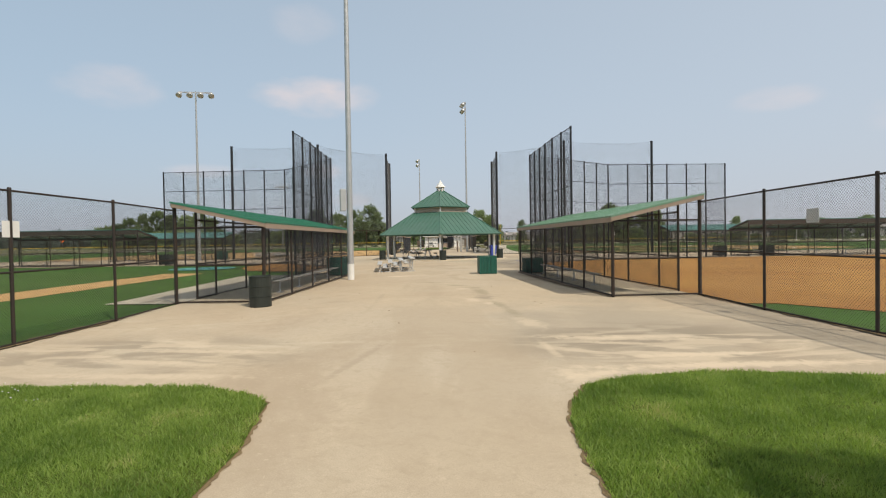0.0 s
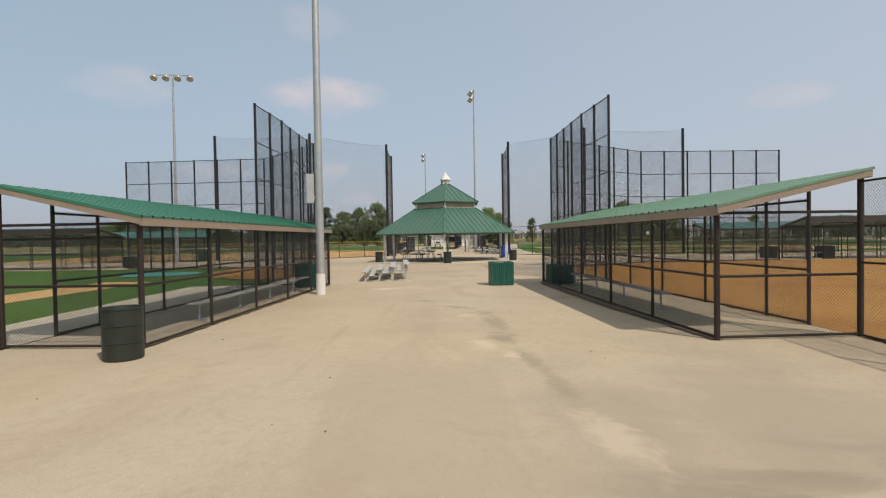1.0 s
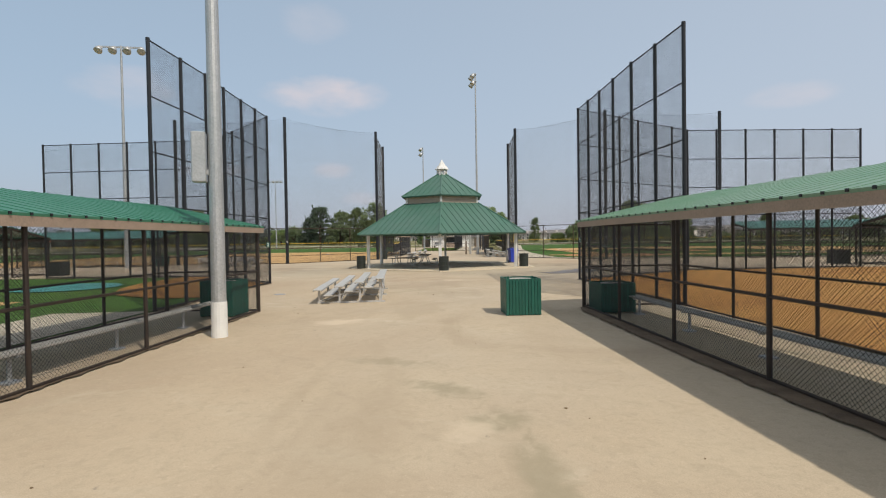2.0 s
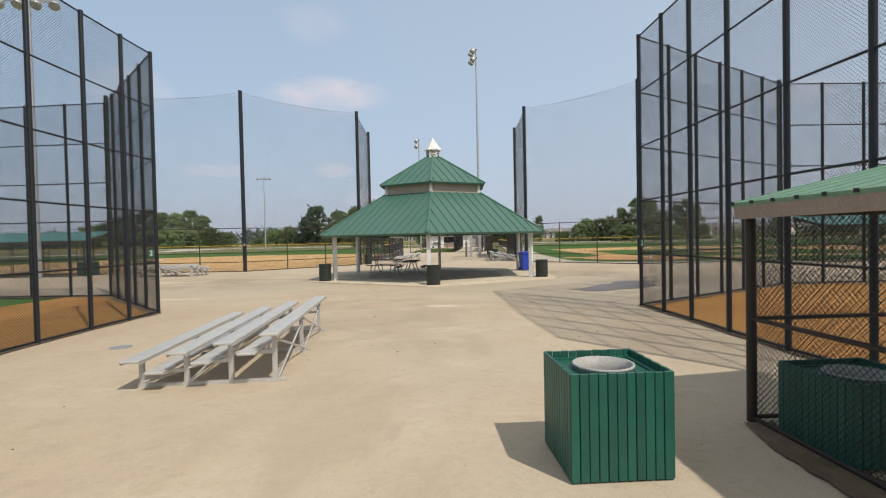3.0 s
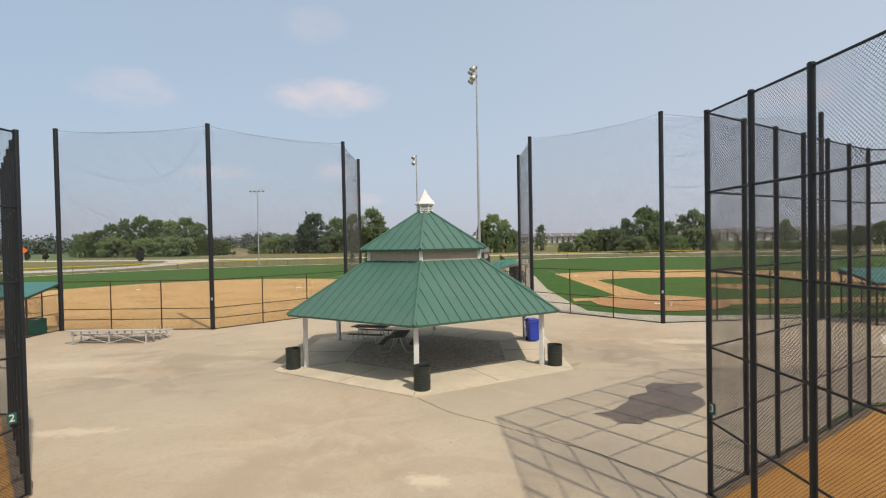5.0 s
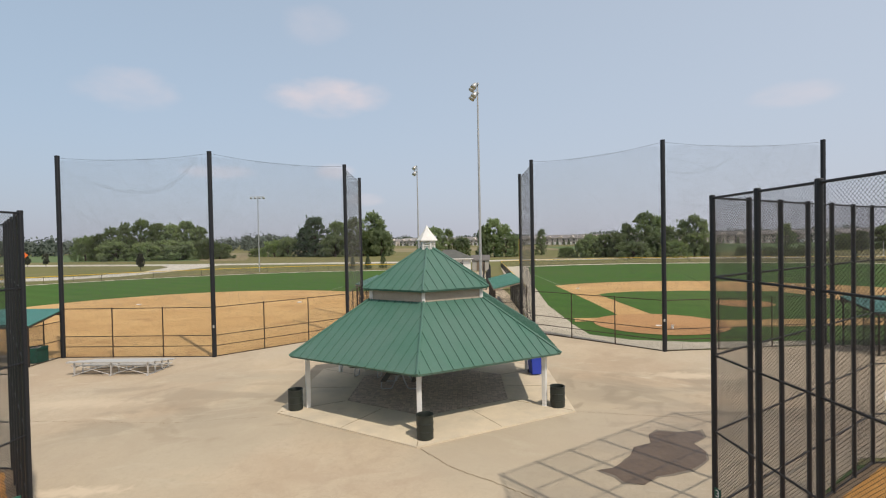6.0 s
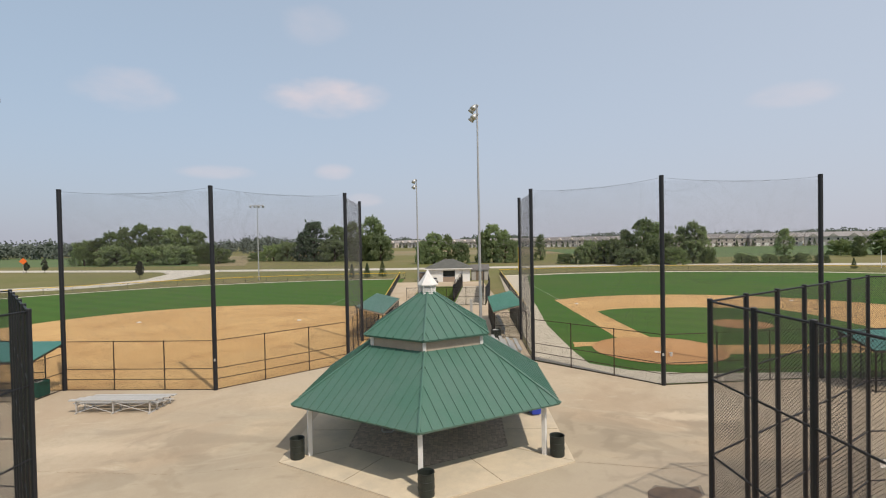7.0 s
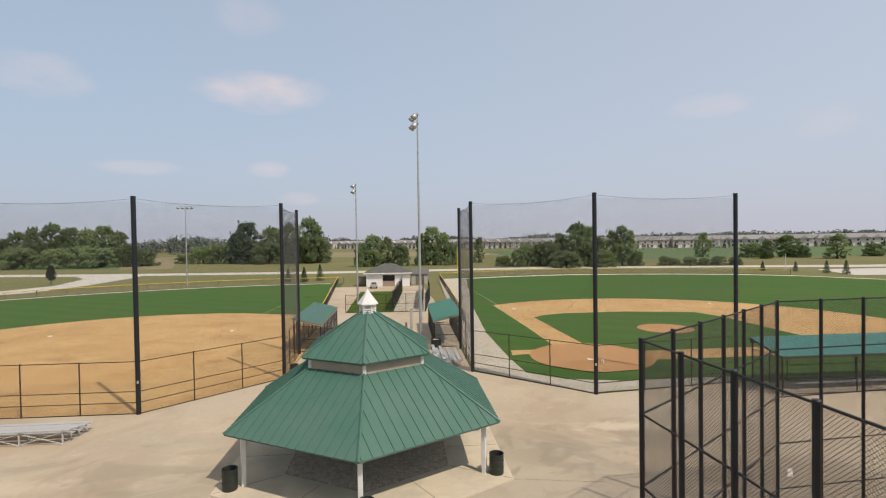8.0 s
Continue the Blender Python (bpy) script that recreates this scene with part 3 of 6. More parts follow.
def points_between(p, q, spacing):
    n = max(1, round(math.hypot(q[0] - p[0], q[1] - p[1]) / spacing))
    return [(p[0] + (q[0] - p[0]) * i / n, p[1] + (q[1] - p[1]) * i / n) for i in range(n + 1)]


POST_MESH = {}


def post_mesh(h, r, mat):
    key = (round(h, 2), r, mat.name)
    if key not in POST_MESH:
        bm = bmesh.new()
        lathe(bm, [(r, -0.1), (r, h - 0.03), (r * 1.06, h - 0.03), (r * 1.06, h + 0.02), (r * 0.85, h + 0.035)], 12)
        POST_MESH[key] = mesh_of(bm, "post", mat, False)
    return POST_MESH[key]


def fence(name, label, posts, h, rails, r=0.04, pitch=0.07, wire=0.0022, mat=None, group="", rail_r=0.022, mesh_top=None, mesh=True, skip=(), wire_mat=None, first=0):
    """A chain-link fence along the posts' places: every post, every rail and the wire mesh."""
    mat = mat or M_BLACK
    cx, cy = posts[0]
    f = thing(name, label, "fence", group, pose(cx, cy, 0))
    me = post_mesh(h, r, mat)
    for x, y in posts[first:]:
        shared("post", me, f, pose(x - cx, y - cy, 0))
    verts, faces = [], []
    for i, ((x0, y0), (x1, y1)) in enumerate(zip(posts, posts[1:])):
        if i in skip:
            continue
        a, b = (x0 - cx, y0 - cy), (x1 - cx, y1 - cy)
        for z in rails:
            bm = bmesh.new()
            tube(bm, (*a, z), (*b, z), rail_r, n=6)
            part("rail", bm, mat, f)
        if mesh:
            wire_panel(verts, faces, a, b, 0.04, mesh_top or h - 0.01, pitch, wire)
    if verts:
        pydata_part("chain_link", verts, faces, wire_mat or M_WIRE, f)["kind"] = "stuff"
    return f


# ---- ground ----
def ground_sheet():
    bm = bmesh.new()
    s = [-3000, -900, -300, -120, 0, 120, 300, 900, 3000]
    grid = [[bm.verts.new((x, y, 0)) for x in s] for y in s]
    for j in range(8):
        for i in range(8):
            bm.faces.new((grid[j][i], grid[j][i + 1], grid[j + 1][i + 1], grid[j + 1][i]))
    return tagged(new("ground", mesh_of(bm, "ground", M_ROUGH)), "flat rough dry-green grass reaching the horizon", "ground", "", "structure")


ground_sheet()
L1, L2, L3, L4, L5 = 0.012, 0.024, 0.036, 0.048, 0.060

OUT_R = [(12, 131.5), (19.4, 133.2), (28.6, 136), (43.4, 137.6), (57.3, 135.6), (69.8, 132), (81.8, 127), (91, 120), (99.7, 106.6), (104, 92), (104.5, 70), (104, 43)]
OUT_L = [(x, y) for x, y in arc(-16.3, 50, 77, 86, 184, 30)]
# far fields: turf
sheet("turf_far_right", [(7.2, 48), (13.7, 42), (104, 43)] + OUT_R[::-1] + [(8.0, 60)], L1, M_TURF, "dark green mown outfield turf of a ball field", "turf")
sheet("turf_far_left", [(-6.4, 48), (-8, 60)] + OUT_L + [(-12.7, 42)], L1, M_TURF, "dark green mown outfield turf beyond a dirt infield", "turf")
sheet("turf_near_left", [(-6.4, 27), (-6.2, -60), (-90, -60), (-90, 27)], L1, M_TURF, "bright green mown turf of a ball field", "turf")
sheet("turf_near_right", [(8.5, 27), (8.5, -60), (90, -60), (90, 27)], L1, M_TURF, "bright green mown turf beside a dirt infield", "turf")

# paving of the hub and the corridors
PAVE = [(-6.2, -7.2), (-2.6, -7.3), (-1.25, -7.4), (-0.8, -7.9), (-0.6, -8.8), (-0.7, -10.5), (-0.7, -40), (2.75, -40), (2.7, -9.4), (2.75, -8.4), (3.0, -7.7), (3.6, -7.3),
        (5.2, -7.1), (8.6, -7.2), (8.5, 1.6), (7.6, 13.3), (6.9, 22), (13.8, 27.4), (23.5, 27.9), (60, 28), (60, 42.9), (23.5, 42.9), (13.7, 41.7), (7.05, 48), (7.2, 56), (7.7, 70), (6.5, 112), (6.5, 117), (-12.5, 117), (-11.9, 112),
        (-6.7, 70), (-6.3, 56), (-6.15, 48), (-12.7, 41.6), (-22, 41.7), (-60, 41.9), (-60, 27.4), (-21.5, 27.3), (-12, 26.7), (-6.75, 22), (-6.65, 13.3), (-6.3, 1.3)]
sheet("pavement", wobble(PAVE, 0.6, 0.1), L2, M_PAVE, "tan crushed-limestone paving with damp and sandy stains", "pavement")

# dirt of the infields
sheet("infield_far_left", wobble([(-6.25, 48.2), (-6.8, 78.5)] + arc(-25, 58.8, 23.8, 62, 190) + [(-46, 41.9), (-22, 41.75), (-12.7, 41.65)], 0.8, 0.06), L2, M_DIRT, "smooth tan dirt softball infield", "infield")
HX, HY = 17.0, 51.2
sheet("infield_far_right", wobble([(HX - 1.7, HY + 2.5), (15.3, 66), (15.0, 83.4)] + arc(29.5, 62.3, 25.6, 122, -24)[1:] + [(HX + 27, HY - 1.8), (HX + 3, HY - 1.8)], 0.8, 0.1), L2, M_DIRT, "tan dirt infield skin round a grass infield", "infield")
sheet("infield_grass_far_right", wobble([(HX + 1.1, HY + 4.6), (HX + 0.8, HY + 20.3), (HX + 2.5, HY + 21.8), (HX + 5.4, HY + 22.8), (HX + 13, HY + 22.8), (HX + 21.2, HY + 20.7), (HX + 22.2, HY + 16.4), (HX + 22.2, HY + 2), (HX + 20, HY + 1.2), (HX + 5, HY + 1.2), (HX + 3.6, HY + 3.4)], 0.8, 0.08), L3, M_TURF, "green mown grass infield square", "turf")
sheet("home_circle_far_right", wobble(arc(HX, HY, 4.8, 0, 360, 40)[:-1], 0.4, 0.1), L4, M_CLAY, "reddish clay circle round home plate", "infield")
sheet("plate_path_far_right", wobble([(10.9, 52.4), (13.5, 52.8), (13.5, 54.2), (11.2, 54.2)], 0.4, 0.1), L3, M_DIRT, "short dirt path to home plate", "infield")
sheet("pitchers_mound_far_right", wobble(arc(28.9, 61.8, 2.7, 0, 360, 30)[:-1], 0.4, 0.08), L5, M_CLAY, "low round reddish clay mound", "mound")
sheet("infield_near_right", wobble([(6.98, 22.0), (7.65, 13.2), (8.5, 1.6), (8.5, -0.2)] + arc(25.6, 11, 19.8, 215, 340) + [(46, 27.8), (23.3, 27.7), (13.85, 26.9)], 0.8, 0.05), L2 + 0.004, M_DIRT2, "orange-tan dirt infield seen through chain link", "infield")
sheet("baseline_near_left", wobble([(-12.3, -8), (-14.4, -8), (-15.0, 16), (-12.7, 16)], 0.8, 0.1), L2, M_DIRT, "tan dirt base path across green turf", "infield")
sheet("field_walk_near_left", wobble([(-6.3, 1.3), (-8.4, 1.3), (-9.3, 13), (-6.8, 13.3)], 0.8, 0.06), L3, M_WALK, "pale concrete strip beside the dugout", "pavement")
sheet("home_dirt_near_left", wobble([(-6.72, 16.6), (-8.6, 16.4), (-11.0, 17.8), (-12.4, 20.3), (-13.2, 23), (-13.2, 26.75), (-11.4, 26.6), (-6.82, 22)], 0.7, 0.06), L3 + 0.006, M_DIRT2, "orange-tan dirt behind home plate", "infield")
sheet("plate_tarp_near_left", wobble(arc(-15.4, 21.2, 2.1, 0, 360, 30)[:-1], 0.4, 0.15), L4, M_TARP, "teal plastic tarp over home plate", "tarp", kind="")
sheet("field_walk_far_right", wobble([(7.2, 48.25), (13.6, 42.0), (24, 43.1), (24, 44.2), (16.4, 44.2), (12.9, 45.1), (10.7, 47.1), (10.5, 51.4), (10.5, 62.5), (12.1, 84.4), (17.5, 132), (11, 131), (8.0, 70)], 0.8, 0.05), L3, M_WALK, "pale concrete walk along the foul side of the field", "pavement")

# roads and far land
sheet("road", [(-420, 268), (-190, 207), (-97, 184), (-18, 173), (55, 174), (104, 161), (140, 152), (420, 128), (420, 118), (130, 143), (98, 153), (52, 164), (-18, 163), (-97, 173), (-190, 196), (-420, 254)], L1, M_ROAD, "pale concrete park road", "road")
sheet("drive_road", [(-99, 177), (-86, 161), (-79, 138), (-83, 123), (-98, 116), (-150, 111), (-150, 101), (-92, 106), (-79, 112), (-72.5, 121), (-71, 137), (-73, 160), (-76, 176)], L2, M_ROAD, "pale curving drive joining the road", "road")
sheet("car_park", [(104, 118), (300, 90), (300, 128), (112, 138)], L2, M_ROAD, "pale empty car park", "road")
sheet("crop_field_left", [(-430, 285), (-105, 214), (-190, 380), (-700, 520)], L1, M_CROP, "dark green crop field", "field")
sheet("dry_field_left", [(-104, 213), (-84, 210), (-150, 380), (-189, 380)], L1, M_STUBBLE, "tan dry stubble field", "field")
sheet("crop_field", [(60, 215), (700, 190), (700, 330), (60, 400)], L1, M_CROP, "green crop field", "field")
sheet("dry_field", [(-140, 330), (60, 300), (60, 420), (-140, 460)], L1, M_STUBBLE, "tan dry stubble field", "field")


# ---- dugouts ----
def roof_slab(bm, length, x_low, z_low, x_high, z_high, y0, thick, mat):
    """A single-pitch roof: a plate with raised seams across."""
    d = Vector((x_high - x_low, 0, z_high - z_low))
    u = d.normalized()
    nrm = Vector((-u.z, 0, u.x)) * (1 if u.x > 0 else -1)
    c = [Vector((x_low, y0, z_low)), Vector((x_high, y0, z_high)), Vector((x_high, y0 + length, z_high)), Vector((x_low, y0 + length, z_low))]
    top = [bm.verts.new(v) for v in c]
    bot = [bm.verts.new(v - nrm * thick) for v in c]
    bm.faces.new(top)
    bm.faces.new(bot[::-1])
    for i in range(4):
        bm.faces.new((top[i], bot[i], bot[(i + 1) % 4], top[(i + 1) % 4]))
    bmesh.ops.recalc_face_normals(bm, faces=bm.faces[:])
    n = int(length / 0.3)
    seam = bmesh.new()
    box(seam, -d.length / 2, d.length / 2, -0.011, 0.011, -0.006, 0.003)
    return mesh_of(seam, "seam", mat), [Matrix.Translation((c[0] + c[1]) / 2 + Vector((0, 0.02 + (length - 0.04) * i / n, 0)) + nrm * 0.004) @ Matrix.Rotation(-math.atan2(d.z, d.x), 4, "Y") for i in range(n + 1)]


def dugout(label, near, far, depth, sign, group="dugouts", low=2.28, high=2.85, door=1.15, spacing=2.34, mesh=True, tin=None, trim=None, over=0.12, gable=0.12, end=0.12, back=0.12, bench=(1.5, 0.95, 2.4)):
    """Low front along near-far; the high back lies depth metres to the side (sign +1: to the right of the way near to far)."""
    tin = tin or M_ROOF
    near, far = Vector((*near, 0)), Vector((*far, 0))
    d = far - near
    length = d.length
    ang = math.degrees(math.atan2(d.y, d.x)) - 90
    t = thing("dugout", label, "dugout", group, pose(near.x, near.y, 0, 0, 0, ang))
    sx = sign
    n = round(length / spacing)
    ys = [length * i / n for i in range(n + 1)]
    bm = bmesh.new()
    slope = (high - low) / depth
    seam, at = roof_slab(bm, length + gable + end, -sx * over, low - slope * over + 0.1, sx * (depth + back), high + slope * back + 0.1, -gable, 0.04, tin)
    roof = part("roof", bm, tin, t, "green standing-seam metal roof")
    tip = mesh_of(box(bmesh.new(), -0.01, 0.01, -0.016, 0.016, -0.03, 0.004), "rib_end", M_BLACK)
    for m in at:
        shared("seam", seam, roof, m)
        shared("rib_end", tip, roof, pose(-sx * (over + 0.005), m.translation.y, low - slope * over + 0.105))
    # with trim, a deep dark board at the high edge stands in for the shaded soffit
    bm = bmesh.new()
    for x, z in ((-sx * (over - 0.03), low - slope * over), (sx * (depth + back - 0.03), high + slope * back)):
        box(bm, x - 0.02, x + 0.02, -gable + 0.03, length + end - 0.03, z - (0.3 if trim and z > low else 0.07), z + 0.07)
    for y in (-gable + 0.03, length + end - 0.03):
        a, b = Vector((-sx * (over - 0.03), y, low - slope * over - 0.03)), Vector((sx * (depth + back - 0.03), y, high + slope * back - 0.03))
        dd = b - a
        m = Matrix.Translation((a + b) / 2) @ Matrix.Rotation(-math.atan2(dd.z, dd.x), 4, "Y")
        box(bm, -dd.length / 2, dd.length / 2, -0.02, 0.02, -0.02 if sx > 0 else -0.105, 0.105 if sx > 0 else 0.02, m)
    part("fascia", bm, trim or M_FASCIA, t, "dark brown fascia boards standing in for the shaded soffit" if trim else "tan painted fascia boards")
    a, b = Vector((0, 0, low - 0.02)), Vector((sx * depth, 0, high - 0.02))
    raf = bmesh.new()
    tube(raf, a, b, 0.04, n=6)
    raf = mesh_of(raf, "rafter", M_RUSTY)
    for y in ys:
        shared("rafter", raf, t, pose(0, y, 0))
    for x, z in ((0, low), (sx * depth, high)):
        for y in ys:
            shared("post", post_mesh(z, 0.05 if y in (0, length) else 0.034, M_RUSTY), t, pose(x, y, 0))
    if door:
        shared("post", post_mesh(high, 0.036, M_RUSTY), t, pose(sx * depth, door, 0))
    verts, faces = [], []
    for y0, y1 in zip(ys, ys[1:]):
        for x, top, z_s in ((0, low, (0.07, 1.1, low - 0.06)), (sx * depth, high - 0.3, (0.07, 1.1, high - 0.35))):
            a = y0 if not (x and door and y0 == 0) else door
            for z in z_s:
                bm = bmesh.new()
                tube(bm, (x, a, z), (x, y1, z), 0.024, n=6)
                part("rail", bm, M_RUSTY, t)
            if mesh:
                wire_panel(verts, faces, (x, a), (x, y1), 0.05, top, 0.062, 0.0024)
    for y in (0, length):
        for z in (0.07, 1.1, low - 0.06):
            bm = bmesh.new()
            tube(bm, (0, y, z), (sx * depth, y, z), 0.024, n=6)
            part("rail", bm, M_RUSTY, t)
        if mesh:
            wire_panel(verts, faces, (0, y), (sx * depth, y), 0.05, low - 0.05, 0.062, 0.0024)
    if verts:
        pydata_part("chain_link", verts, faces, M_WIRE, t)["kind"] = "stuff"
    # players' bench on steel pedestals
    start, at_x, step = bench
    bm = bmesh.new()
    for k in range(2):
        x = sx * at_x + (k - 0.5) * 0.155
        box(bm, x - 0.07, x + 0.07, start, length - 0.6, 0.41, 0.45, bevel=0.008)
    part("bench_seat", bm, M_BENCH, t, "weathered grey bench planks")
    y = start + 0.3
    while y < length - 0.7:
        bm = bmesh.new()
        tube(bm, (sx * at_x, y, 0.0), (sx * at_x, y, 0.39), 0.03, n=8)
        box(bm, sx * at_x - 0.15, sx * at_x + 0.15, y - 0.025, y + 0.025, 0.38, 0.41)
        box(bm, sx * at_x - 0.1, sx * at_x + 0.1, y - 0.1, y + 0.1, 0.0, 0.055, bevel=0.01)
        part("bench_leg", bm, M_GALV, t)
        y += step
    return t


dugout("open dugout with green metal roof and black chain-link sides", (-3.85, 1.25), (-3.68, 13.05), 2.5, -1, low=2.22, high=2.78, tin=M_ROOF_FRESH, over=0.16, gable=0.2, back=0.02, bench=(2.7, 0.62, 2.1))
dugout("open dugout with faded green metal roof and black chain-link sides", (5.93, 1.5), (4.95, 13.2), 2.55, 1, low=2.235, high=2.8, tin=M_ROOF_FADED, over=0.15, gable=0.25, end=0.08, back=0.02, bench=(3.4, 0.85, 2.2))
dugout("far dugout with green metal roof beside the walk", (-4.95, 56.3), (-4.95, 67.5), 2.25, -1)
dugout("far dugout with green metal roof beside the walk", (4.9, 56.5), (5.0, 68.0), 2.35, 1, tin=M_ROOF_FRESH)
dugout("dugout with teal-green metal roof beside a ball field", (-22.2, 39.45), (-34.0, 39.45), 2.4, 1, trim=M_SOFFIT_SHADE, tin=M_ROOF_TEAL)
dugout("dugout with teal-green metal roof beside a ball field", (24.3, 40.0), (36.1, 40.0), 2.55, -1, trim=M_SOFFIT_SHADE, tin=M_ROOF_TEAL)
dugout("dugout with teal-green metal roof beside a ball field", (-24.0, 30.6), (-36, 30.6), 2.6, -1, trim=M_SOFFIT_SHADE, tin=M_ROOF_TEAL)
dugout("dugout with teal-green metal roof beside a ball field", (25.4, 30.9), (37.2, 30.9), 2.6, 1, trim=M_SOFFIT_SHADE, tin=M_ROOF_TEAL)

# soil washed along the dugouts' feet, its colour darkened further for the shade there
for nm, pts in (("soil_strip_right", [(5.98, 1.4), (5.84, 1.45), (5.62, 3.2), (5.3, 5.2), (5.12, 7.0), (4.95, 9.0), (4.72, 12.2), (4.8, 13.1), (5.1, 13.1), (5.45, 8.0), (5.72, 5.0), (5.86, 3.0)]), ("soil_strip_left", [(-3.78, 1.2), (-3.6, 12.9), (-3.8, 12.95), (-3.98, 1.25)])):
    sheet(nm, wobble(pts, 0.06, 0.06, 2, 5.0), L4 + 0.004, M_MULCH, "washed soil along the dugout's foot, darkened for shade", "soil")

# ---- perimeter fences by the entrance ----
FENCE_L = points_between((-6.35, 1.286), (-6.05, -1.75), 2.9) + points_between((-6.05, -4.38), (-6.05, -24.7), 2.9)
FENCE_R = [(8.44, 1.65), (8.38, -1.4), (8.45, -4.32)] + points_between((8.5, -7.2), (8.55, -24.6), 2.9)
fence("chain_link_fence", "tall black chain-link fence along the ball field", FENCE_L, 2.67, (0.06, 1.27, 2.65), 0.031, mat=M_RUSTY, rail_r=0.019, group="entrance fences", pitch=0.062, wire=0.0024, first=1)
fence("chain_link_fence", "tall black chain-link fence along the ball field", FENCE_R, 2.7, (0.06, 1.3, 2.68), 0.031, mat=M_RUSTY, rail_r=0.019, group="entrance fences", pitch=0.062, wire=0.0024, first=1)

for nm, pts in (("fence_soil_left", [(-6.22, -1.6), (-6.0, -1.6), (-5.95, -24), (-6.2, -24)]), ("fence_soil_right", [(8.36, 1.6), (8.5, 1.6), (8.62, -24), (8.42, -24)])):
    sheet(nm, wobble(pts, 0.15, 0.1, 3, 3.0), L4, M_SOIL, "dark soil and weeds along the fence's foot", "soil")

# ---- backstops ----
BACK_R = [(7.62, 13.3), (7.45, 14.8), (7.27, 16.3), (7.18, 17.95), (7.1, 19.4), (7.0, 20.7), (6.9, 22.0)] + points_between((6.9, 22.0), (13.77, 27.0), 1.42)[1:] + points_between((13.77, 27.0), (23.2, 27.7), 1.57)[1:]
BACK_L = [(-6.65, 13.3), (-6.62, 14.85), (-6.6, 16.3), (-6.7, 17.8), (-6.75, 19.37), (-6.76, 20.75), (-6.75, 22.0)] + points_between((-6.75, 22.0), (-11.5, 26.75), 1.4)[1:] + points_between((-11.5, 26.75), (-21.3, 27.2), 1.6)[1:]
for pts in (BACK_R, BACK_L):
    fence("backstop", "tall black chain-link backstop on close-set posts", pts, 7.42, (0.08, 1.48, 2.92, 4.39, 5.89, 7.4), 0.052, group="near backstops", pitch=0.062, wire=0.0029)


def foot_strip(name, pts, near, away):
    """A strip of soil under a fence, a little to both sides of its posts."""
    a, b = [], []
    for i, (x, y) in enumerate(pts):
        p, q = pts[max(0, i - 1)], pts[min(len(pts) - 1, i + 1)]
        d = Vector((q[0] - p[0], q[1] - p[1])).normalized()
        a.append((x - d.y * near, y + d.x * near))
        b.append((x + d.y * away, y - d.x * away))
    sheet(name, wobble(a + b[::-1], 0.2, 0.06, 5, 3.0), L4, M_MULCH, "dark soil along the backstop's foot", "soil")


foot_strip("soil_foot_right", BACK_R, 0.1, 0.22)
foot_strip("soil_foot_left", BACK_L, 0.22, 0.1)


# ---- netting on tall posts ----
def net(label, posts, h=12.15, low=3.0, spacing=3.1):
    f = thing("net_backstop", label, "safety net", "far backstops", pose(posts[0][0], posts[0][1], 0))
    cx, cy = posts[0]
    me = post_mesh(h, 0.13, M_BLACK)
    verts, faces = [], []
    lv, lf = [], []
    low_me = post_mesh(low, 0.035, M_NET_RAIL)
    for x, y in posts:
        shared("net_post", me, f, pose(x - cx, y - cy, 0))
    for (x0, y0), (x1, y1) in zip(posts, posts[1:]):
        a, b = (x0 - cx, y0 - cy), (x1 - cx, y1 - cy)
        wire_panel(verts, faces, a, b, low, h - 0.28, 0.06, 0.0015)
        bm = bmesh.new()
        k = 12
        pts = [Vector((a[0] + (b[0] - a[0]) * i / k, a[1] + (b[1] - a[1]) * i / k, h - 0.1 - 0.25 * 4 * (i / k) * (1 - i / k))) for i in range(k + 1)]
        side = Vector((b[1] - a[1], a[0] - b[0], 0)).normalized() * 0.007
        rise = Vector((0, 0, 0.007))
        rings = [[bm.verts.new(p + o) for o in (side, rise, -side, -rise)] for p in pts]
        for r0, r1 in zip(rings, rings[1:]):
            for s in range(4):
                bm.faces.new((r0[s], r0[(s + 1) % 4], r1[(s + 1) % 4], r1[s]))
        part("top_cable", bm, M_BLACK, f)
        mids = points_between(a, b, spacing)
        for x, y in mids[1:-1]:
            shared("fence_post", low_me, f, pose(x, y, 0))
        for p, q in zip(mids, mids[1:]):
            for z in (0.06, 0.68, 1.3, low - 0.03):
                bm = bmesh.new()
                tube(bm, (*p, z), (*q, z), 0.024, n=6)
                part("rail", bm, M_NET_RAIL, f)
            wire_panel(lv, lf, p, q, 0.05, low, 0.09, 0.002)
    pydata_part("netting", verts, faces, M_TWINE, f)["kind"] = "stuff"
    pydata_part("chain_link", lv, lf, M_WIRE, f)["kind"] = "stuff"
    return f


net("fine black netting on tall black posts above a low fence", [(7.1, 55.6), (7.05, 47.95), (13.68, 41.7), (23.5, 42.98)])
net("fine black netting on tall black posts above a low fence", [(-6.65, 55.7), (-6.15, 47.95), (-12.68, 41.55), (-22.04, 41.7)])


# ---- picnic shelter ----
def hexring(r, z, a0=-90):
    return [Vector((r * math.cos(radians(a0 + 60 * i)), r * math.sin(radians(a0 + 60 * i)), z)) for i in range(6)]


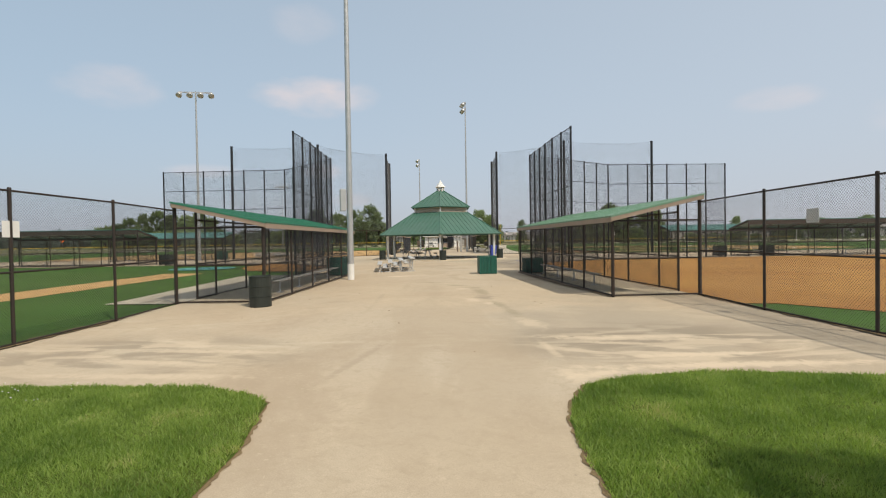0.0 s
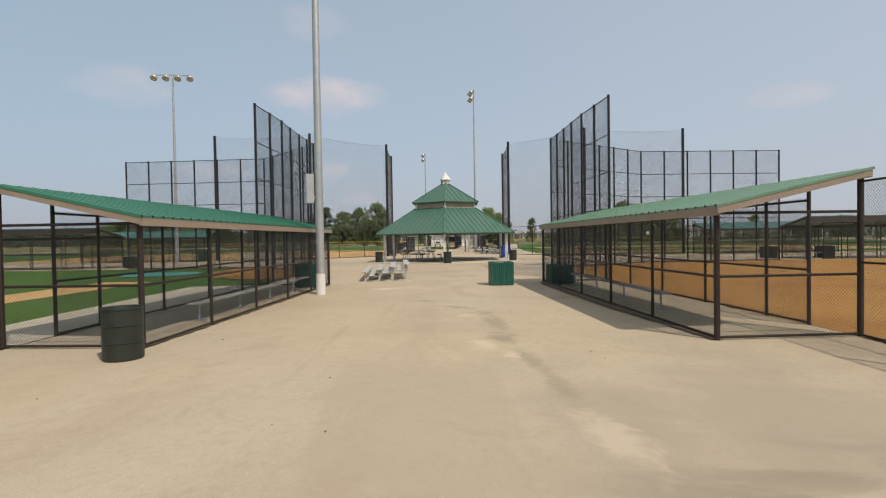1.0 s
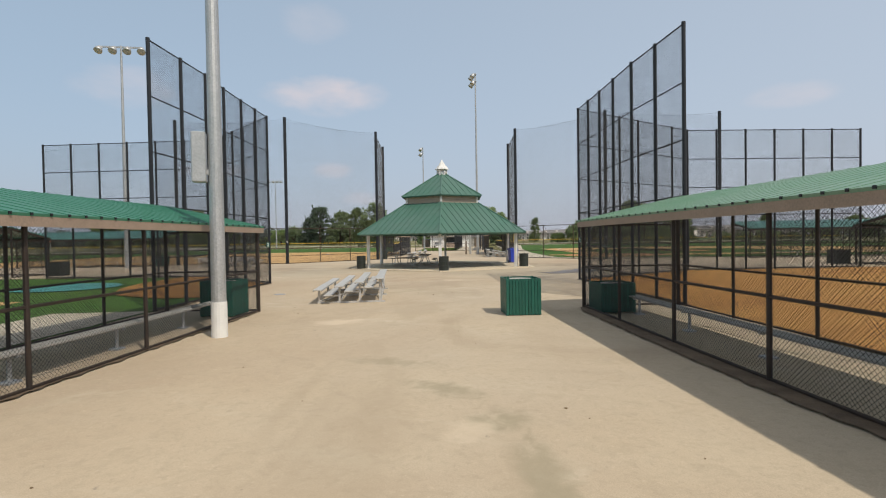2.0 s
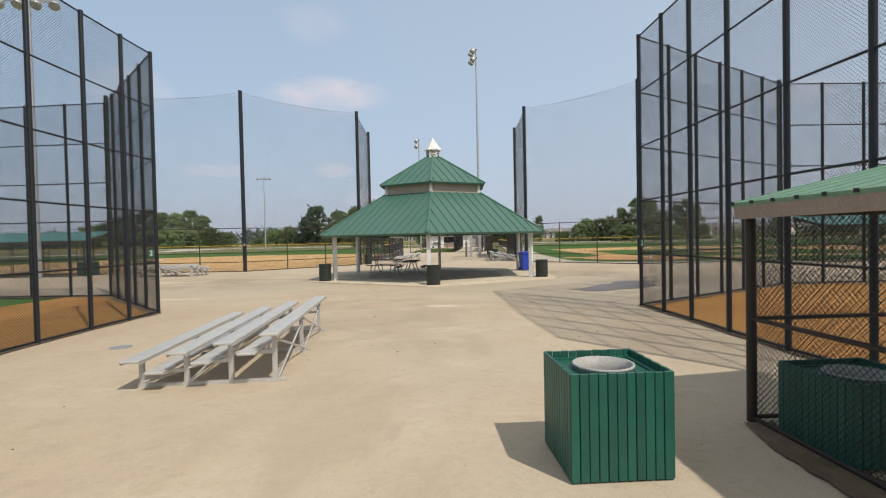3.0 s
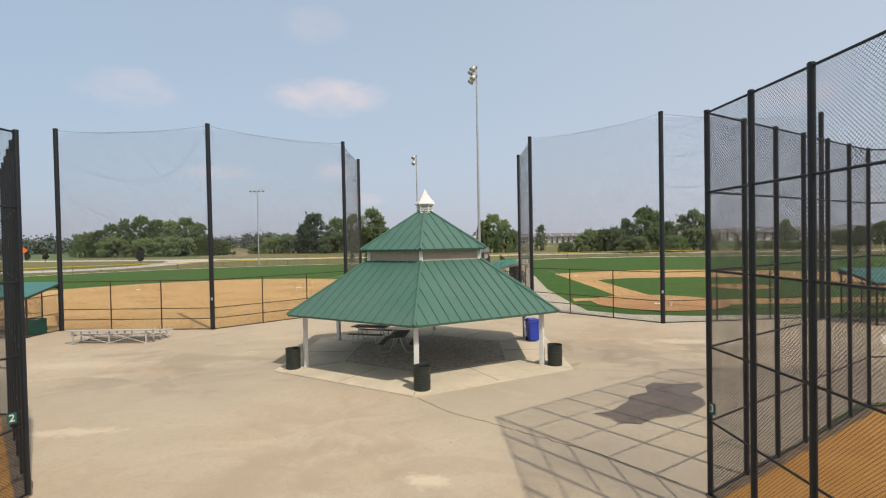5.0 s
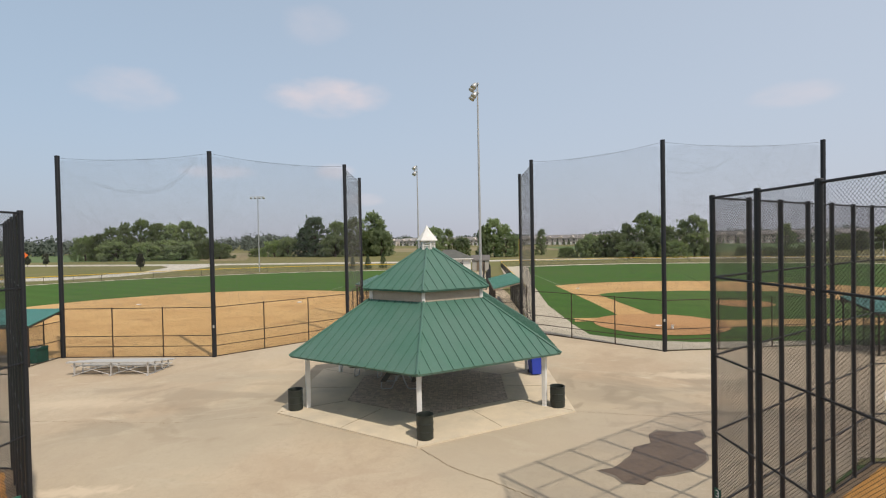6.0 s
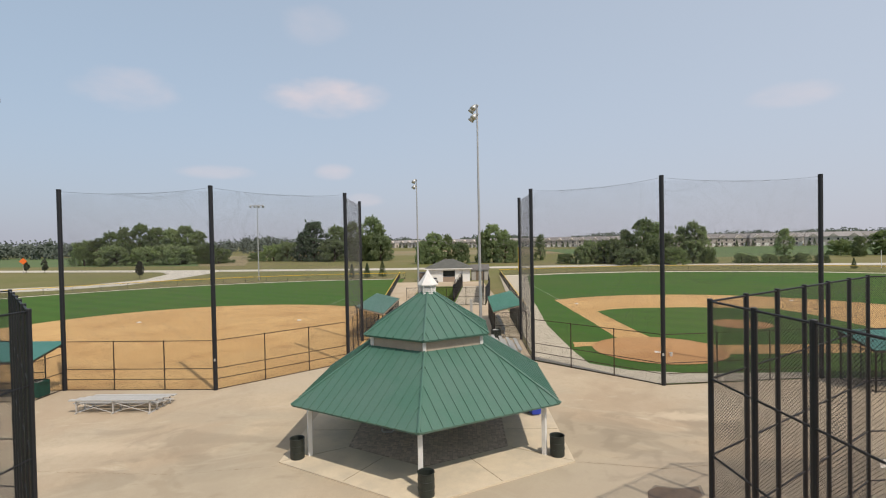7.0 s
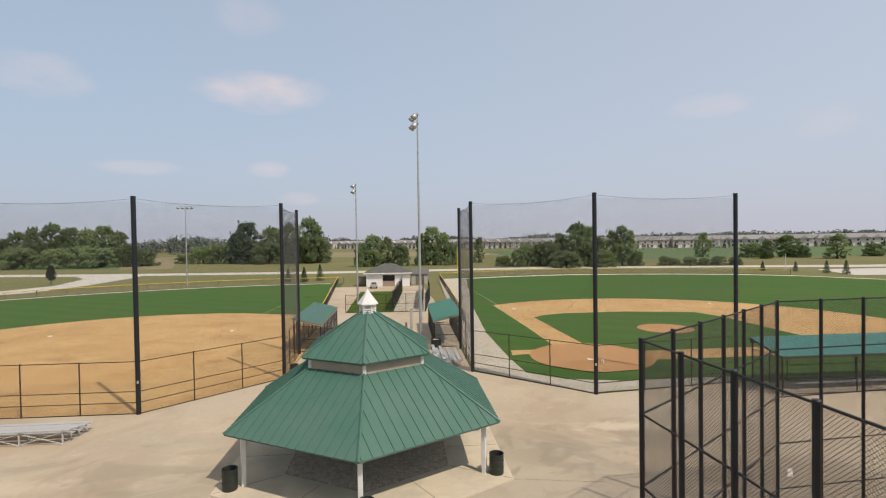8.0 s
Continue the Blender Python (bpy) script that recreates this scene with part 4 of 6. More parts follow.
def hip_face(r0, z0, r1, z1, i, thick=0.05, rib=0.42):
    """One trapezoid of a six-sided roof, with raised seams that run up the slope."""
    bm = bmesh.new()
    a, b = hexring(r0, z0)[i], hexring(r0, z0)[(i + 1) % 6]
    c, d = hexring(r1, z1)[(i + 1) % 6], hexring(r1, z1)[i]
    nrm = (b - a).cross(d - a).normalized()
    if nrm.z < 0:
        nrm = -nrm
    top = [bm.verts.new(v) for v in (a, b, c, d)]
    bot = [bm.verts.new(v - nrm * thick) for v in (a, b, c, d)]
    bm.faces.new(top)
    bm.faces.new(bot[::-1])
    for k in range(4):
        bm.faces.new((top[k], bot[k], bot[(k + 1) % 4], top[(k + 1) % 4]))
    u = (b - a).normalized()
    mid0, mid1 = (a + b) / 2, (c + d) / 2
    up = mid1 - mid0
    half0, half1 = (b - a).length / 2, (c - d).length / 2
    bmesh.ops.recalc_face_normals(bm, faces=bm.faces[:])
    n = int(half0 / rib)
    seams = []
    for k in range(-n, n + 1):
        s = k * rib
        f = 1.0 if abs(s) <= half1 else (half0 - abs(s)) / (half0 - half1)
        if f < 0.05:
            continue
        p, q = mid0 + u * s, mid0 + u * s + up * f
        dd = q - p
        uu = up.normalized()
        m = Matrix.Translation((p + q) / 2 + nrm * 0.018) @ Matrix(((u.x, uu.x, nrm.x, 0), (u.y, uu.y, nrm.y, 0), (u.z, uu.z, nrm.z, 0), (0, 0, 0, 1)))
        seams.append(box(bmesh.new(), -0.013, 0.013, -dd.length / 2, dd.length / 2, -0.02, 0.012, m))
    return bm, seams


GX, GY = 0.54, 34.92


def shelter():
    t = thing("picnic_shelter", "six-sided picnic shelter with two-tier green metal roof", "shelter", "", pose(GX, GY, 0.04))
    low = new("lower_roof")
    low.parent = t
    upp = new("upper_roof")
    upp.parent = t
    for i in range(6):
        for face, par in ((hip_face(6.16, 2.2, 2.78, 4.2, i), low), (hip_face(3.06, 4.68, 0.3, 6.3, i), upp)):
            part("roof_panel", face[0], M_ROOF, par)
            for bm in face[1]:
                part("seam", bm, M_ROOF, par)
        for (r0, z0, r1, z1, par) in ((6.16, 2.2, 2.78, 4.2, low), (3.06, 4.68, 0.3, 6.3, upp)):
            bm = bmesh.new()
            tube(bm, hexring(r0, z0 + 0.01)[i], hexring(r1, z1 + 0.01)[i], 0.055, n=6)
            part("hip_cap", bm, M_ROOF, par)
            bm = bmesh.new()
            a, b = hexring(r0 - 0.06, z0 - 0.05)[i], hexring(r0 - 0.06, z0 - 0.05)[(i + 1) % 6]
            tube(bm, a, b, 0.03, n=4)
            part("eave_trim", bm, M_ROOF, par)
        bm = bmesh.new()
        p = hexring(2.7, 0)
        a, b = p[i], p[(i + 1) % 6]
        vs = [bm.verts.new(v) for v in (a + Vector((0, 0, 4.0)), b + Vector((0, 0, 4.0)), b + Vector((0, 0, 4.7)), a + Vector((0, 0, 4.7)))]
        f = bm.faces.new(vs)
        ret = bmesh.ops.extrude_face_region(bm, geom=[f])
        bmesh.ops.translate(bm, vec=-(a + b).normalized() * 0.06, verts=[v for v in ret["geom"] if isinstance(v, bmesh.types.BMVert)])
        bmesh.ops.recalc_face_normals(bm, faces=bm.faces[:])
        part("clerestory_panel", bm, M_BAND, t, "beige band between the roofs")
        bm = bmesh.new()
        box(bm, -0.07, 0.07, -0.07, 0.07, 3.95, 4.7, Matrix.Translation(hexring(2.7, 0)[i]), 0.01)
        part("corner_post", bm, M_WHITE, t)
        # columns with base plates, and the ring beam
        q = hexring(5.45, 0)[i]
        bm = bmesh.new()
        box(bm, -0.085, 0.085, -0.085, 0.085, 0.02, 2.45, Matrix.Translation(q) @ Matrix.Rotation(radians(60 * i), 4, "Z"), 0.012)
        col = part("column", bm, M_WHITE, t, "white painted steel column")
        bm = bmesh.new()
        box(bm, -0.16, 0.16, -0.16, 0.16, 0.0, 0.02, Matrix.Translation(q) @ Matrix.Rotation(radians(60 * i), 4, "Z"))
        part("base_plate", bm, M_WHITE, col)
        bm = bmesh.new()
        a, b = hexring(5.45, 2.42)[i], hexring(5.45, 2.42)[(i + 1) % 6]
        d = b - a
        m = Matrix.Translation((a + b) / 2) @ d.to_track_quat("X", "Z").to_matrix().to_4x4()
        box(bm, -d.length / 2, d.length / 2, -0.06, 0.06, -0.09, 0.09, m)
        part("ring_beam", bm, M_WHITE, t)
        bm = bmesh.new()
        tube(bm, hexring(5.45, 2.48)[i], hexring(2.7, 4.08)[i], 0.07, n=4)
        part("rafter", bm, M_WHITE, t)
    # louvred cupola
    cup = new("cupola")
    cup.parent = t
    cup["label"] = "white louvred cupola"
    bm = bmesh.new()
    lathe(bm, [(0.39, 6.0), (0.39, 6.2), (0.36, 6.24)], 6)
    for v in hexring(0.34, 6.4, 0):
        tube(bm, (v.x, v.y, 6.2), (v.x, v.y, 6.64), 0.035, n=6)
    part("cupola_frame", bm, M_WHITE, cup)
    for k in range(5):
        bm = bmesh.new()
        for a in range(6):
            m = Matrix.Rotation(radians(60 * a), 4, "Z") @ Matrix.Translation((0, -0.29, 6.28 + k * 0.075)) @ Matrix.Rotation(radians(35), 4, "X")
            box(bm, -0.165, 0.165, -0.04, 0.04, -0.008, 0.008, m)
        part("louvre", bm, M_WHITE, cup)
    bm = bmesh.new()
    lathe(bm, [(0.4, 6.62), (0.47, 6.63), (0.47, 6.67), (0.29, 6.9), (0.14, 7.1), (0.015, 7.32)], 6)
    part("cupola_cap", bm, M_WHITE, cup)
    return t


shelter()
sheet("shelter_slab", [(GX + v.x, GY + v.y) for v in hexring(6.68, 0)], L3 + 0.04, M_WALK, "pale concrete slab under the shelter", "slab", thick=0.08)


M_SLAB = material("cream_concrete", (0.66, 0.56, 0.41), (0.62, 0.525, 0.385), 0.88, 0, 1.5, 40, (0.52, 0.45, 0.34), 0.5, 0.2, 0.004)
bpy.data.objects["shelter_slab"].data.materials[0] = M_SLAB


def slab_joints():
    """Sawn joints from the slab's corners and mid-sides to the brick field."""
    for i in range(6):
        a = radians(-90 + 60 * i)
        for ang, r0, r1 in ((a, 3.95, 6.6), (a + radians(30), 3.45, 5.72)):
            bm = bmesh.new()
            box(bm, r0, r1, -0.009, 0.009, 0, 0.004, Matrix.Rotation(ang, 4, "Z"))
            ob = new("slab_joint", mesh_of(bm, "slab_joint", M_SOIL))
            ob.parent = bpy.data.objects["shelter_slab"]
            ob.matrix_basis = pose(GX, GY, L3 + 0.04)


slab_joints()


def brick_field(r):
    """A six-sided field of clay pavers in basket weave."""
    test = hexring(r, 0)
    verts, faces = [], []
    n = int(r / 0.21) + 1

    def ok(x, y):
        for k in range(6):
            p, q = test[k], test[(k + 1) % 6]
            if (q.x - p.x) * (y - p.y) - (q.y - p.y) * (x - p.x) < 0.05:
                return False
        return True

    rr = random.Random(4)
    for i in range(-n, n):
        for j in range(-n, n):
            for k in range(2):
                cx, cy = (i + 0.5) * 0.21, (j + 0.5) * 0.21
                if (i + j) % 2:
                    w, d, cx = 0.0475, 0.0975, cx + (k - 0.5) * 0.105
                else:
                    w, d, cy = 0.0975, 0.0475, cy + (k - 0.5) * 0.105
                if not ok(cx, cy):
                    continue
                z = 0.012 + rr.uniform(-0.002, 0.003)
                b = len(verts)
                verts += [(cx - w, cy - d, z), (cx + w, cy - d, z), (cx + w, cy + d, z), (cx - w, cy + d, z), (cx - w, cy - d, 0), (cx + w, cy - d, 0), (cx + w, cy + d, 0), (cx - w, cy + d, 0)]
                faces += [(b, b + 1, b + 2, b + 3), (b + 4, b + 5, b + 1, b), (b + 5, b + 6, b + 2, b + 1), (b + 6, b + 7, b + 3, b + 2), (b + 7, b + 4, b, b + 3)]
    me = bpy.data.meshes.new("brick_field")
    me.from_pydata(verts, [], faces)
    me.materials.append(M_BRICK)
    ob = tagged(new("brick_field", me), "dark clay brick pavers in basket weave", "paving", "", "stuff")
    ob.matrix_basis = pose(GX, GY, L3 + 0.046)


sheet("brick_bed", [(GX + v.x, GY + v.y) for v in hexring(3.85, 0)], L3 + 0.046, M_SOIL, "dark sand bed between the bricks", "paving")
M_BED = material("sand_bed", (0.33, 0.27, 0.21), (0.37, 0.3, 0.23), 0.95, 0, 3, 40)
bpy.data.objects["brick_bed"].data.materials[0] = M_BED
n_br, l_br = M_BRICK.node_tree.nodes, M_BRICK.node_tree.links
tone = n_br.new("ShaderNodeHueSaturation")
spread_br = n_br.new("ShaderNodeMapRange")
spread_br.inputs["To Min"].default_value, spread_br.inputs["To Max"].default_value = 0.75, 1.12
l_br.new(n_br.new("ShaderNodeNewGeometry").outputs["Random Per Island"], spread_br.inputs["Value"])
l_br.new(spread_br.outputs["Result"], tone.inputs["Value"])
l_br.new(n_br["Principled BSDF"].inputs["Base Color"].links[0].from_socket, tone.inputs["Color"])
l_br.new(tone.outputs["Color"], n_br["Principled BSDF"].inputs["Base Color"])
brick_field(3.8)

# puddle with its damp rim
PUDDLE = [(5.92, 26.71), (6.38, 26.83), (7.13, 27.65), (7.45, 28.26), (8.1, 28.56), (8.26, 29.24), (8.65, 29.59), (9.33, 29.49), (10.09, 29.61), (9.95, 29.0), (9.39, 28.51), (9.47, 27.87), (9.21, 27.29), (8.53, 26.64), (7.91, 26.4), (7.43, 26.29), (6.91, 25.82), (6.38, 25.95), (6.3, 26.32)]
sheet("damp_patch", wobble([(7.8 + (x - 7.8) * 1.05, 27.7 + (y - 27.7) * 1.05) for x, y in PUDDLE], 0.15, 0.12, 4), L3 - 0.006, M_DAMP, "dark damp rim round a puddle", "damp patch")
sheet("puddle", wobble(PUDDLE, 0.15, 0.08, 9), L3, M_WATER, "shallow brownish puddle mirroring the sky", "puddle")


# ---- loose things of the hub ----
def barrel():
    t = thing("trash_barrel", "black-green steel trash barrel with rolled rim", "trash can", "trash barrels")
    bm = bmesh.new()
    prof = [(0.27, 0.0), (0.285, 0.02), (0.285, 0.27), (0.3, 0.28), (0.285, 0.29), (0.285, 0.53), (0.3, 0.54), (0.285, 0.55), (0.285, 0.78), (0.297, 0.785), (0.297, 0.81), (0.275, 0.81), (0.262, 0.75), (0.25, 0.10), (0.05, 0.09)]
    lathe(bm, prof, 24)
    part("drum", bm, M_BARREL, t, smooth=False)
    bm = bmesh.new()
    lathe(bm, [(0.255, 0.52), (0.245, 0.56), (0.1, 0.58)], 18)
    part("liner", bm, material("bin_bag", (0.03, 0.03, 0.03), (0.05, 0.05, 0.05), 0.35), t, "black bin liner")
    return t


B0 = barrel()
B0.matrix_basis = pose(-3.68, 0.5, L2)
for x, y in ((-4.62, 31.95), (0.76, 28.95), (5.75, 32.1)):
    copy_thing(B0, pose(x, y, L3 + 0.04, 0, 0, 17 * x))
copy_thing(B0, pose(-5.6, 48.6, L2, 0, 0, 10))


def slat_box(paint, label):
    t = thing("trash_box", label, "trash can", "slatted trash boxes")
    w, h = 0.41, 0.855
    bm = bmesh.new()
    for sx in (-1, 1):
        for sy in (-1, 1):
            box(bm, sx * 0.37 - 0.03, sx * 0.37 + 0.03, sy * 0.37 - 0.03, sy * 0.37 + 0.03, 0.0, h - 0.05)
    for z in (0.1, h - 0.12):
        for a in range(4):
            box(bm, -0.38, 0.38, -0.385, -0.345, z, z + 0.06, Matrix.Rotation(radians(90 * a), 4, "Z"))
    part("frame", bm, paint, t)
    for a in range(4):
        for k in range(11):
            bm = bmesh.new()
            x = -w + 0.037 + k * 0.0736
            wid = 0.0325 + 0.001 * ((k * 7 + a) % 3)
            box(bm, x - wid, x + wid, -w, -w + 0.024, 0.015, h - 0.003 * ((k + a) % 2), Matrix.Rotation(radians(90 * a), 4, "Z"), 0.003)
            part("slat", bm, paint, t)
    bm = bmesh.new()
    n = 24
    zt = h - 0.075
    ring = [bm.verts.new((0.25 * math.cos(2 * math.pi * i / n), 0.25 * math.sin(2 * math.pi * i / n), zt)) for i in range(n)]
    sq = []
    for i in range(n):
        c, s = math.cos(2 * math.pi * i / n), math.sin(2 * math.pi * i / n)
        k = 0.385 / max(abs(c), abs(s))
        sq.append(bm.verts.new((c * k, s * k, zt)))
    for i in range(n):
        bm.faces.new((ring[i], sq[i], sq[(i + 1) % n], ring[(i + 1) % n]))
    ret = bmesh.ops.extrude_face_region(bm, geom=bm.faces[:])
    bmesh.ops.translate(bm, vec=(0, 0, -0.03), verts=[v for v in ret["geom"] if isinstance(v, bmesh.types.BMVert)])
    bmesh.ops.recalc_face_normals(bm, faces=bm.faces[:])
    part("top_board", bm, paint, t)
    bm = bmesh.new()
    lathe(bm, [(0.2, 0.06), (0.235, h - 0.12), (0.247, h - 0.045), (0.256, h - 0.04), (0.256, h - 0.022), (0.237, h - 0.022), (0.225, h - 0.12), (0.19, 0.09)], 28)
    part("liner_can", bm, M_LINER, t, "grey round inner can", True)
    return t


S0 = slat_box(M_SLAT, "square green slatted trash box with round opening")
S0.matrix_basis = pose(3.17, 12.29, L2, 0, 0, 5) @ Matrix.Scale(1.03, 4)
copy_thing(S0, pose(5.45, 12.45, L4, 0, 0, 6) @ Matrix.Diagonal((1, 1, 0.8, 1)))
copy_thing(S0, pose(-4.3, 12.45, L4, 0, 0, -3))
copy_thing(S0, pose(-22.8, 40.6, L4, 0, 0, 2))
S1 = slat_box(M_BARREL, "square dark slatted trash box beside a dugout")
S1.matrix_basis = pose(24.6, 31.2, L2, 0, 0, 2)
copy_thing(S1, pose(28.0, 30.2, L2, 0, 0, 2))
copy_thing(S1, pose(4.95, 55.9, L2, 0, 0, 2))
copy_thing(S1, pose(-22.6, 29.6, L2, 0, 0, 2))


def bleacher(length=4.6):
    """Local: x from the lowest row (0) to the highest (1.85), y along the planks."""
    t = thing("bleachers", "small aluminium bleachers with four plank rows", "bleachers", "bleachers")
    seats = [(0.0, 0.44), (0.6, 0.53), (1.2, 0.64), (1.8, 0.74)]
    for i, (x, z) in enumerate(seats):
        bm = bmesh.new()
        box(bm, x - 0.125, x + 0.125, 0, length, z - 0.035, z, bevel=0.008)
        box(bm, x - 0.12, x - 0.11, 0.02, length - 0.02, z - 0.06, z - 0.034)
        box(bm, x + 0.11, x + 0.12, 0.02, length - 0.02, z - 0.06, z - 0.034)
        part("seat_plank", bm, M_ALU, t)
        if i:
            bm = bmesh.new()
            box(bm, x - 0.43, x - 0.18, 0.02, length - 0.02, z - 0.29, z - 0.255, bevel=0.008)
            part("foot_plank", bm, M_ALU, t)
    for k in range(3):
        y = 0.35 + (length - 0.7) * k / 2
        bm = bmesh.new()
        box(bm, -0.05, 1.95, y - 0.03, y + 0.03, 0.0, 0.05)
        for x, z in seats:
            box(bm, x - 0.03, x + 0.03, y - 0.03, y + 0.03, 0.05, z - 0.035)
            if x:
                box(bm, x - 0.45, x, y - 0.025, y + 0.025, z - 0.335, z - 0.29)
        tube(bm, (0, y, 0.06), (1.8, y, 0.58), 0.02, n=4)
        part("frame", bm, M_ALU, t)
    for k in range(2):
        y0 = 0.35 + (length - 0.7) * k / 2
        y1 = 0.35 + (length - 0.7) * (k + 1) / 2
        for a, b in (((1.84, y0, 0.06), (1.84, y1, 0.6)), ((1.84, y0, 0.6), (1.84, y1, 0.06)), ((0.63, y0, 0.05), (0.63, y1, 0.3))):
            bm = bmesh.new()
            tube(bm, a, b, 0.018, n=4)
            part("brace", bm, M_ALU, t)
    return t


BL = bleacher()
BL.matrix_basis = pose(-2.46, 14.32, L2, 0, 0, 7)
copy_thing(BL, pose(-13.9, 39.3, L2, 0, 0, 0) @ pose(0, 0, 0, 0, 0, -90) @ pose(0, -4.5, 0))
copy_thing(BL, pose(6.35, 54.1, L2, 0, 0, 180))
copy_thing(BL, pose(-3.6, 50.2, L2, 0, 0, 2))


def wheelie_bin():
    t = thing("wheeled_bin", "bright blue plastic wheeled bin with lid", "trash can", "", pose(5.55, 36.85, L3 + 0.04, 0, 0, 12))
    bm = bmesh.new()
    lo, hi = [], []
    for x, y in ((-1, -1), (1, -1), (1, 1), (-1, 1)):
        lo.append(bm.verts.new((x * 0.22, y * 0.25, 0.05)))
        hi.append(bm.verts.new((x * 0.3, y * 0.34, 0.98)))
    bm.faces.new(lo[::-1])
    bm.faces.new(hi)
    for k in range(4):
        bm.faces.new((lo[k], lo[(k + 1) % 4], hi[(k + 1) % 4], hi[k]))
    bmesh.ops.bevel(bm, geom=bm.edges[:], offset=0.03, segments=2, affect="EDGES", profile=0.5)
    box(bm, -0.32, 0.32, -0.36, 0.36, 0.93, 0.98, bevel=0.01)
    part("body", bm, M_BLUE, t)
    bm = bmesh.new()
    box(bm, -0.33, 0.33, -0.37, 0.38, 0.985, 1.03, bevel=0.02)
    box(bm, -0.25, 0.25, -0.28, 0.28, 1.02, 1.08, bevel=0.025)
    tube(bm, (-0.28, 0.41, 0.97), (0.28, 0.41, 0.97), 0.02, n=8)
    part("lid", bm, M_BLUE, t)
    for s in (-1, 1):
        bm = bmesh.new()
        tube(bm, (s * 0.2, 0.27, 0.1), (s * 0.26, 0.27, 0.1), 0.1, n=16)
        part("wheel", bm, M_BLACK, t)


wheelie_bin()


def picnic_table():
    t = thing("picnic_table", "brown plank picnic table on bent steel legs", "picnic table", "picnic tables")
    for k in range(3):
        bm = bmesh.new()
        box(bm, -0.92, 0.92, -0.375 + k * 0.255, -0.375 + k * 0.255 + 0.24, 0.71, 0.75, bevel=0.006)
        part("top_plank", bm, M_TABLE, t)
    for s in (-1, 1):
        bm = bmesh.new()
        box(bm, -0.92, 0.92, s * 0.68 - 0.125, s * 0.68 + 0.125, 0.42, 0.46, bevel=0.006)
        part("bench_plank", bm, M_TABLE, t)
    for e in (-0.6, 0.6):
        for s in (-1, 1):
            bm = bmesh.new()
            pts = [(e, s * 0.12, 0.7), (e, s * 0.2, 0.4), (e, s * 0.36, 0.06), (e, s * 0.45, 0.025), (e, s * 0.78, 0.025), (e, s * 0.85, 0.08), (e, s * 0.8, 0.4), (e, s * 0.58, 0.41)]
            for a, b in zip(pts, pts[1:]):
                tube(bm, a, b, 0.028, n=8)
            part("leg", bm, M_ALU, t)
    bm = bmesh.new()
    for e in (-0.6, 0.6):
        box(bm, e - 0.03, e + 0.03, -0.36, 0.36, 0.67, 0.71)
        tube(bm, (e, -0.1, 0.6), (0, 0, 0.69), 0.014, n=6)
    part("brace", bm, M_GALV, t)
    return t


PT = picnic_table()
PT.matrix_basis = pose(-2.45, 37.25, L4 + 0.04, 0, 0, -14)
copy_thing(PT, pose(-0.75, 35.1, L4 + 0.04, 0, 0, 88))


# ---- light poles ----
def light_pole(x, y, h, heading, arms=3, label="tall galvanised light pole with floodlights", base=False):
    t = thing("light_pole", label, "light pole", "light poles", pose(x, y, 0, 0, 0, heading))
    bm = bmesh.new()
    tube(bm, (0, 0, 0), (0, 0, h), 0.142 if base else 0.16, 0.07, 16)
    part("pole", bm, M_GALV, t, smooth=False)
    if base:
        bm = bmesh.new()
        lathe(bm, [(0.152, -0.1), (0.152, 0.68), (0.15, 0.72), (0.14, 0.72)], 18)
        part("base_sleeve", bm, M_WHITE, t, "pale concrete sleeve")
        bm = bmesh.new()
        box(bm, -0.42, -0.16, -0.12, 0.12, 3.05, 4.02, bevel=0.02)
        box(bm, -0.18, -0.1, -0.04, 0.04, 3.2, 3.3)
        part("switch_box", bm, M_GALV, t, "grey metal switch box")
    half = 0.5 * arms
    for row, z in enumerate((h - 0.15, h - 1.0) if arms < 3 else (h - 0.1,)):
        bm = bmesh.new()
        box(bm, -half, half, -0.05, 0.05, z - 0.05, z + 0.05)
        part("crossarm", bm, M_GALV, t)
        for k in range(arms + 1):
            xx = -half + 2 * half * k / arms
            lamp = new("floodlight")
            lamp.parent = t
            lamp.matrix_basis = pose(xx, -0.15 if arms > 2 else -0.42, z - 0.25, -35, 0, 12 * (k - arms / 2))
            bm = bmesh.new()
            lathe(bm, [(0.1, 0.32), (0.17, 0.22), (0.27, 0.0), (0.3, -0.2), (0.27, -0.21)], 14)
            part("housing", bm, M_GALV, lamp, "", True)
            bm = bmesh.new()
            tube(bm, (0, 0, -0.2), (0, 0, -0.17), 0.26, n=14)
            part("lens", bm, M_LINER, lamp)
            bm = bmesh.new()
            tube(bm, (0, 0, 0.3), (0, 0.08, 0.5), 0.03, n=6)
            part("bracket", bm, M_GALV, lamp)
    return t


light_pole(-3.05, 9.55, 21.3, 20, base=True, label="tall galvanised light pole with a switch box and pale base")
light_pole(-23.9, 37.9, 17.0, 10)
light_pole(3.85, 61.0, 21.6, -80, arms=1)
light_pole(-4.6, 89.9, 18.15, -80, arms=1)
light_pole(-46.3, 131.2, 17.9, 0)


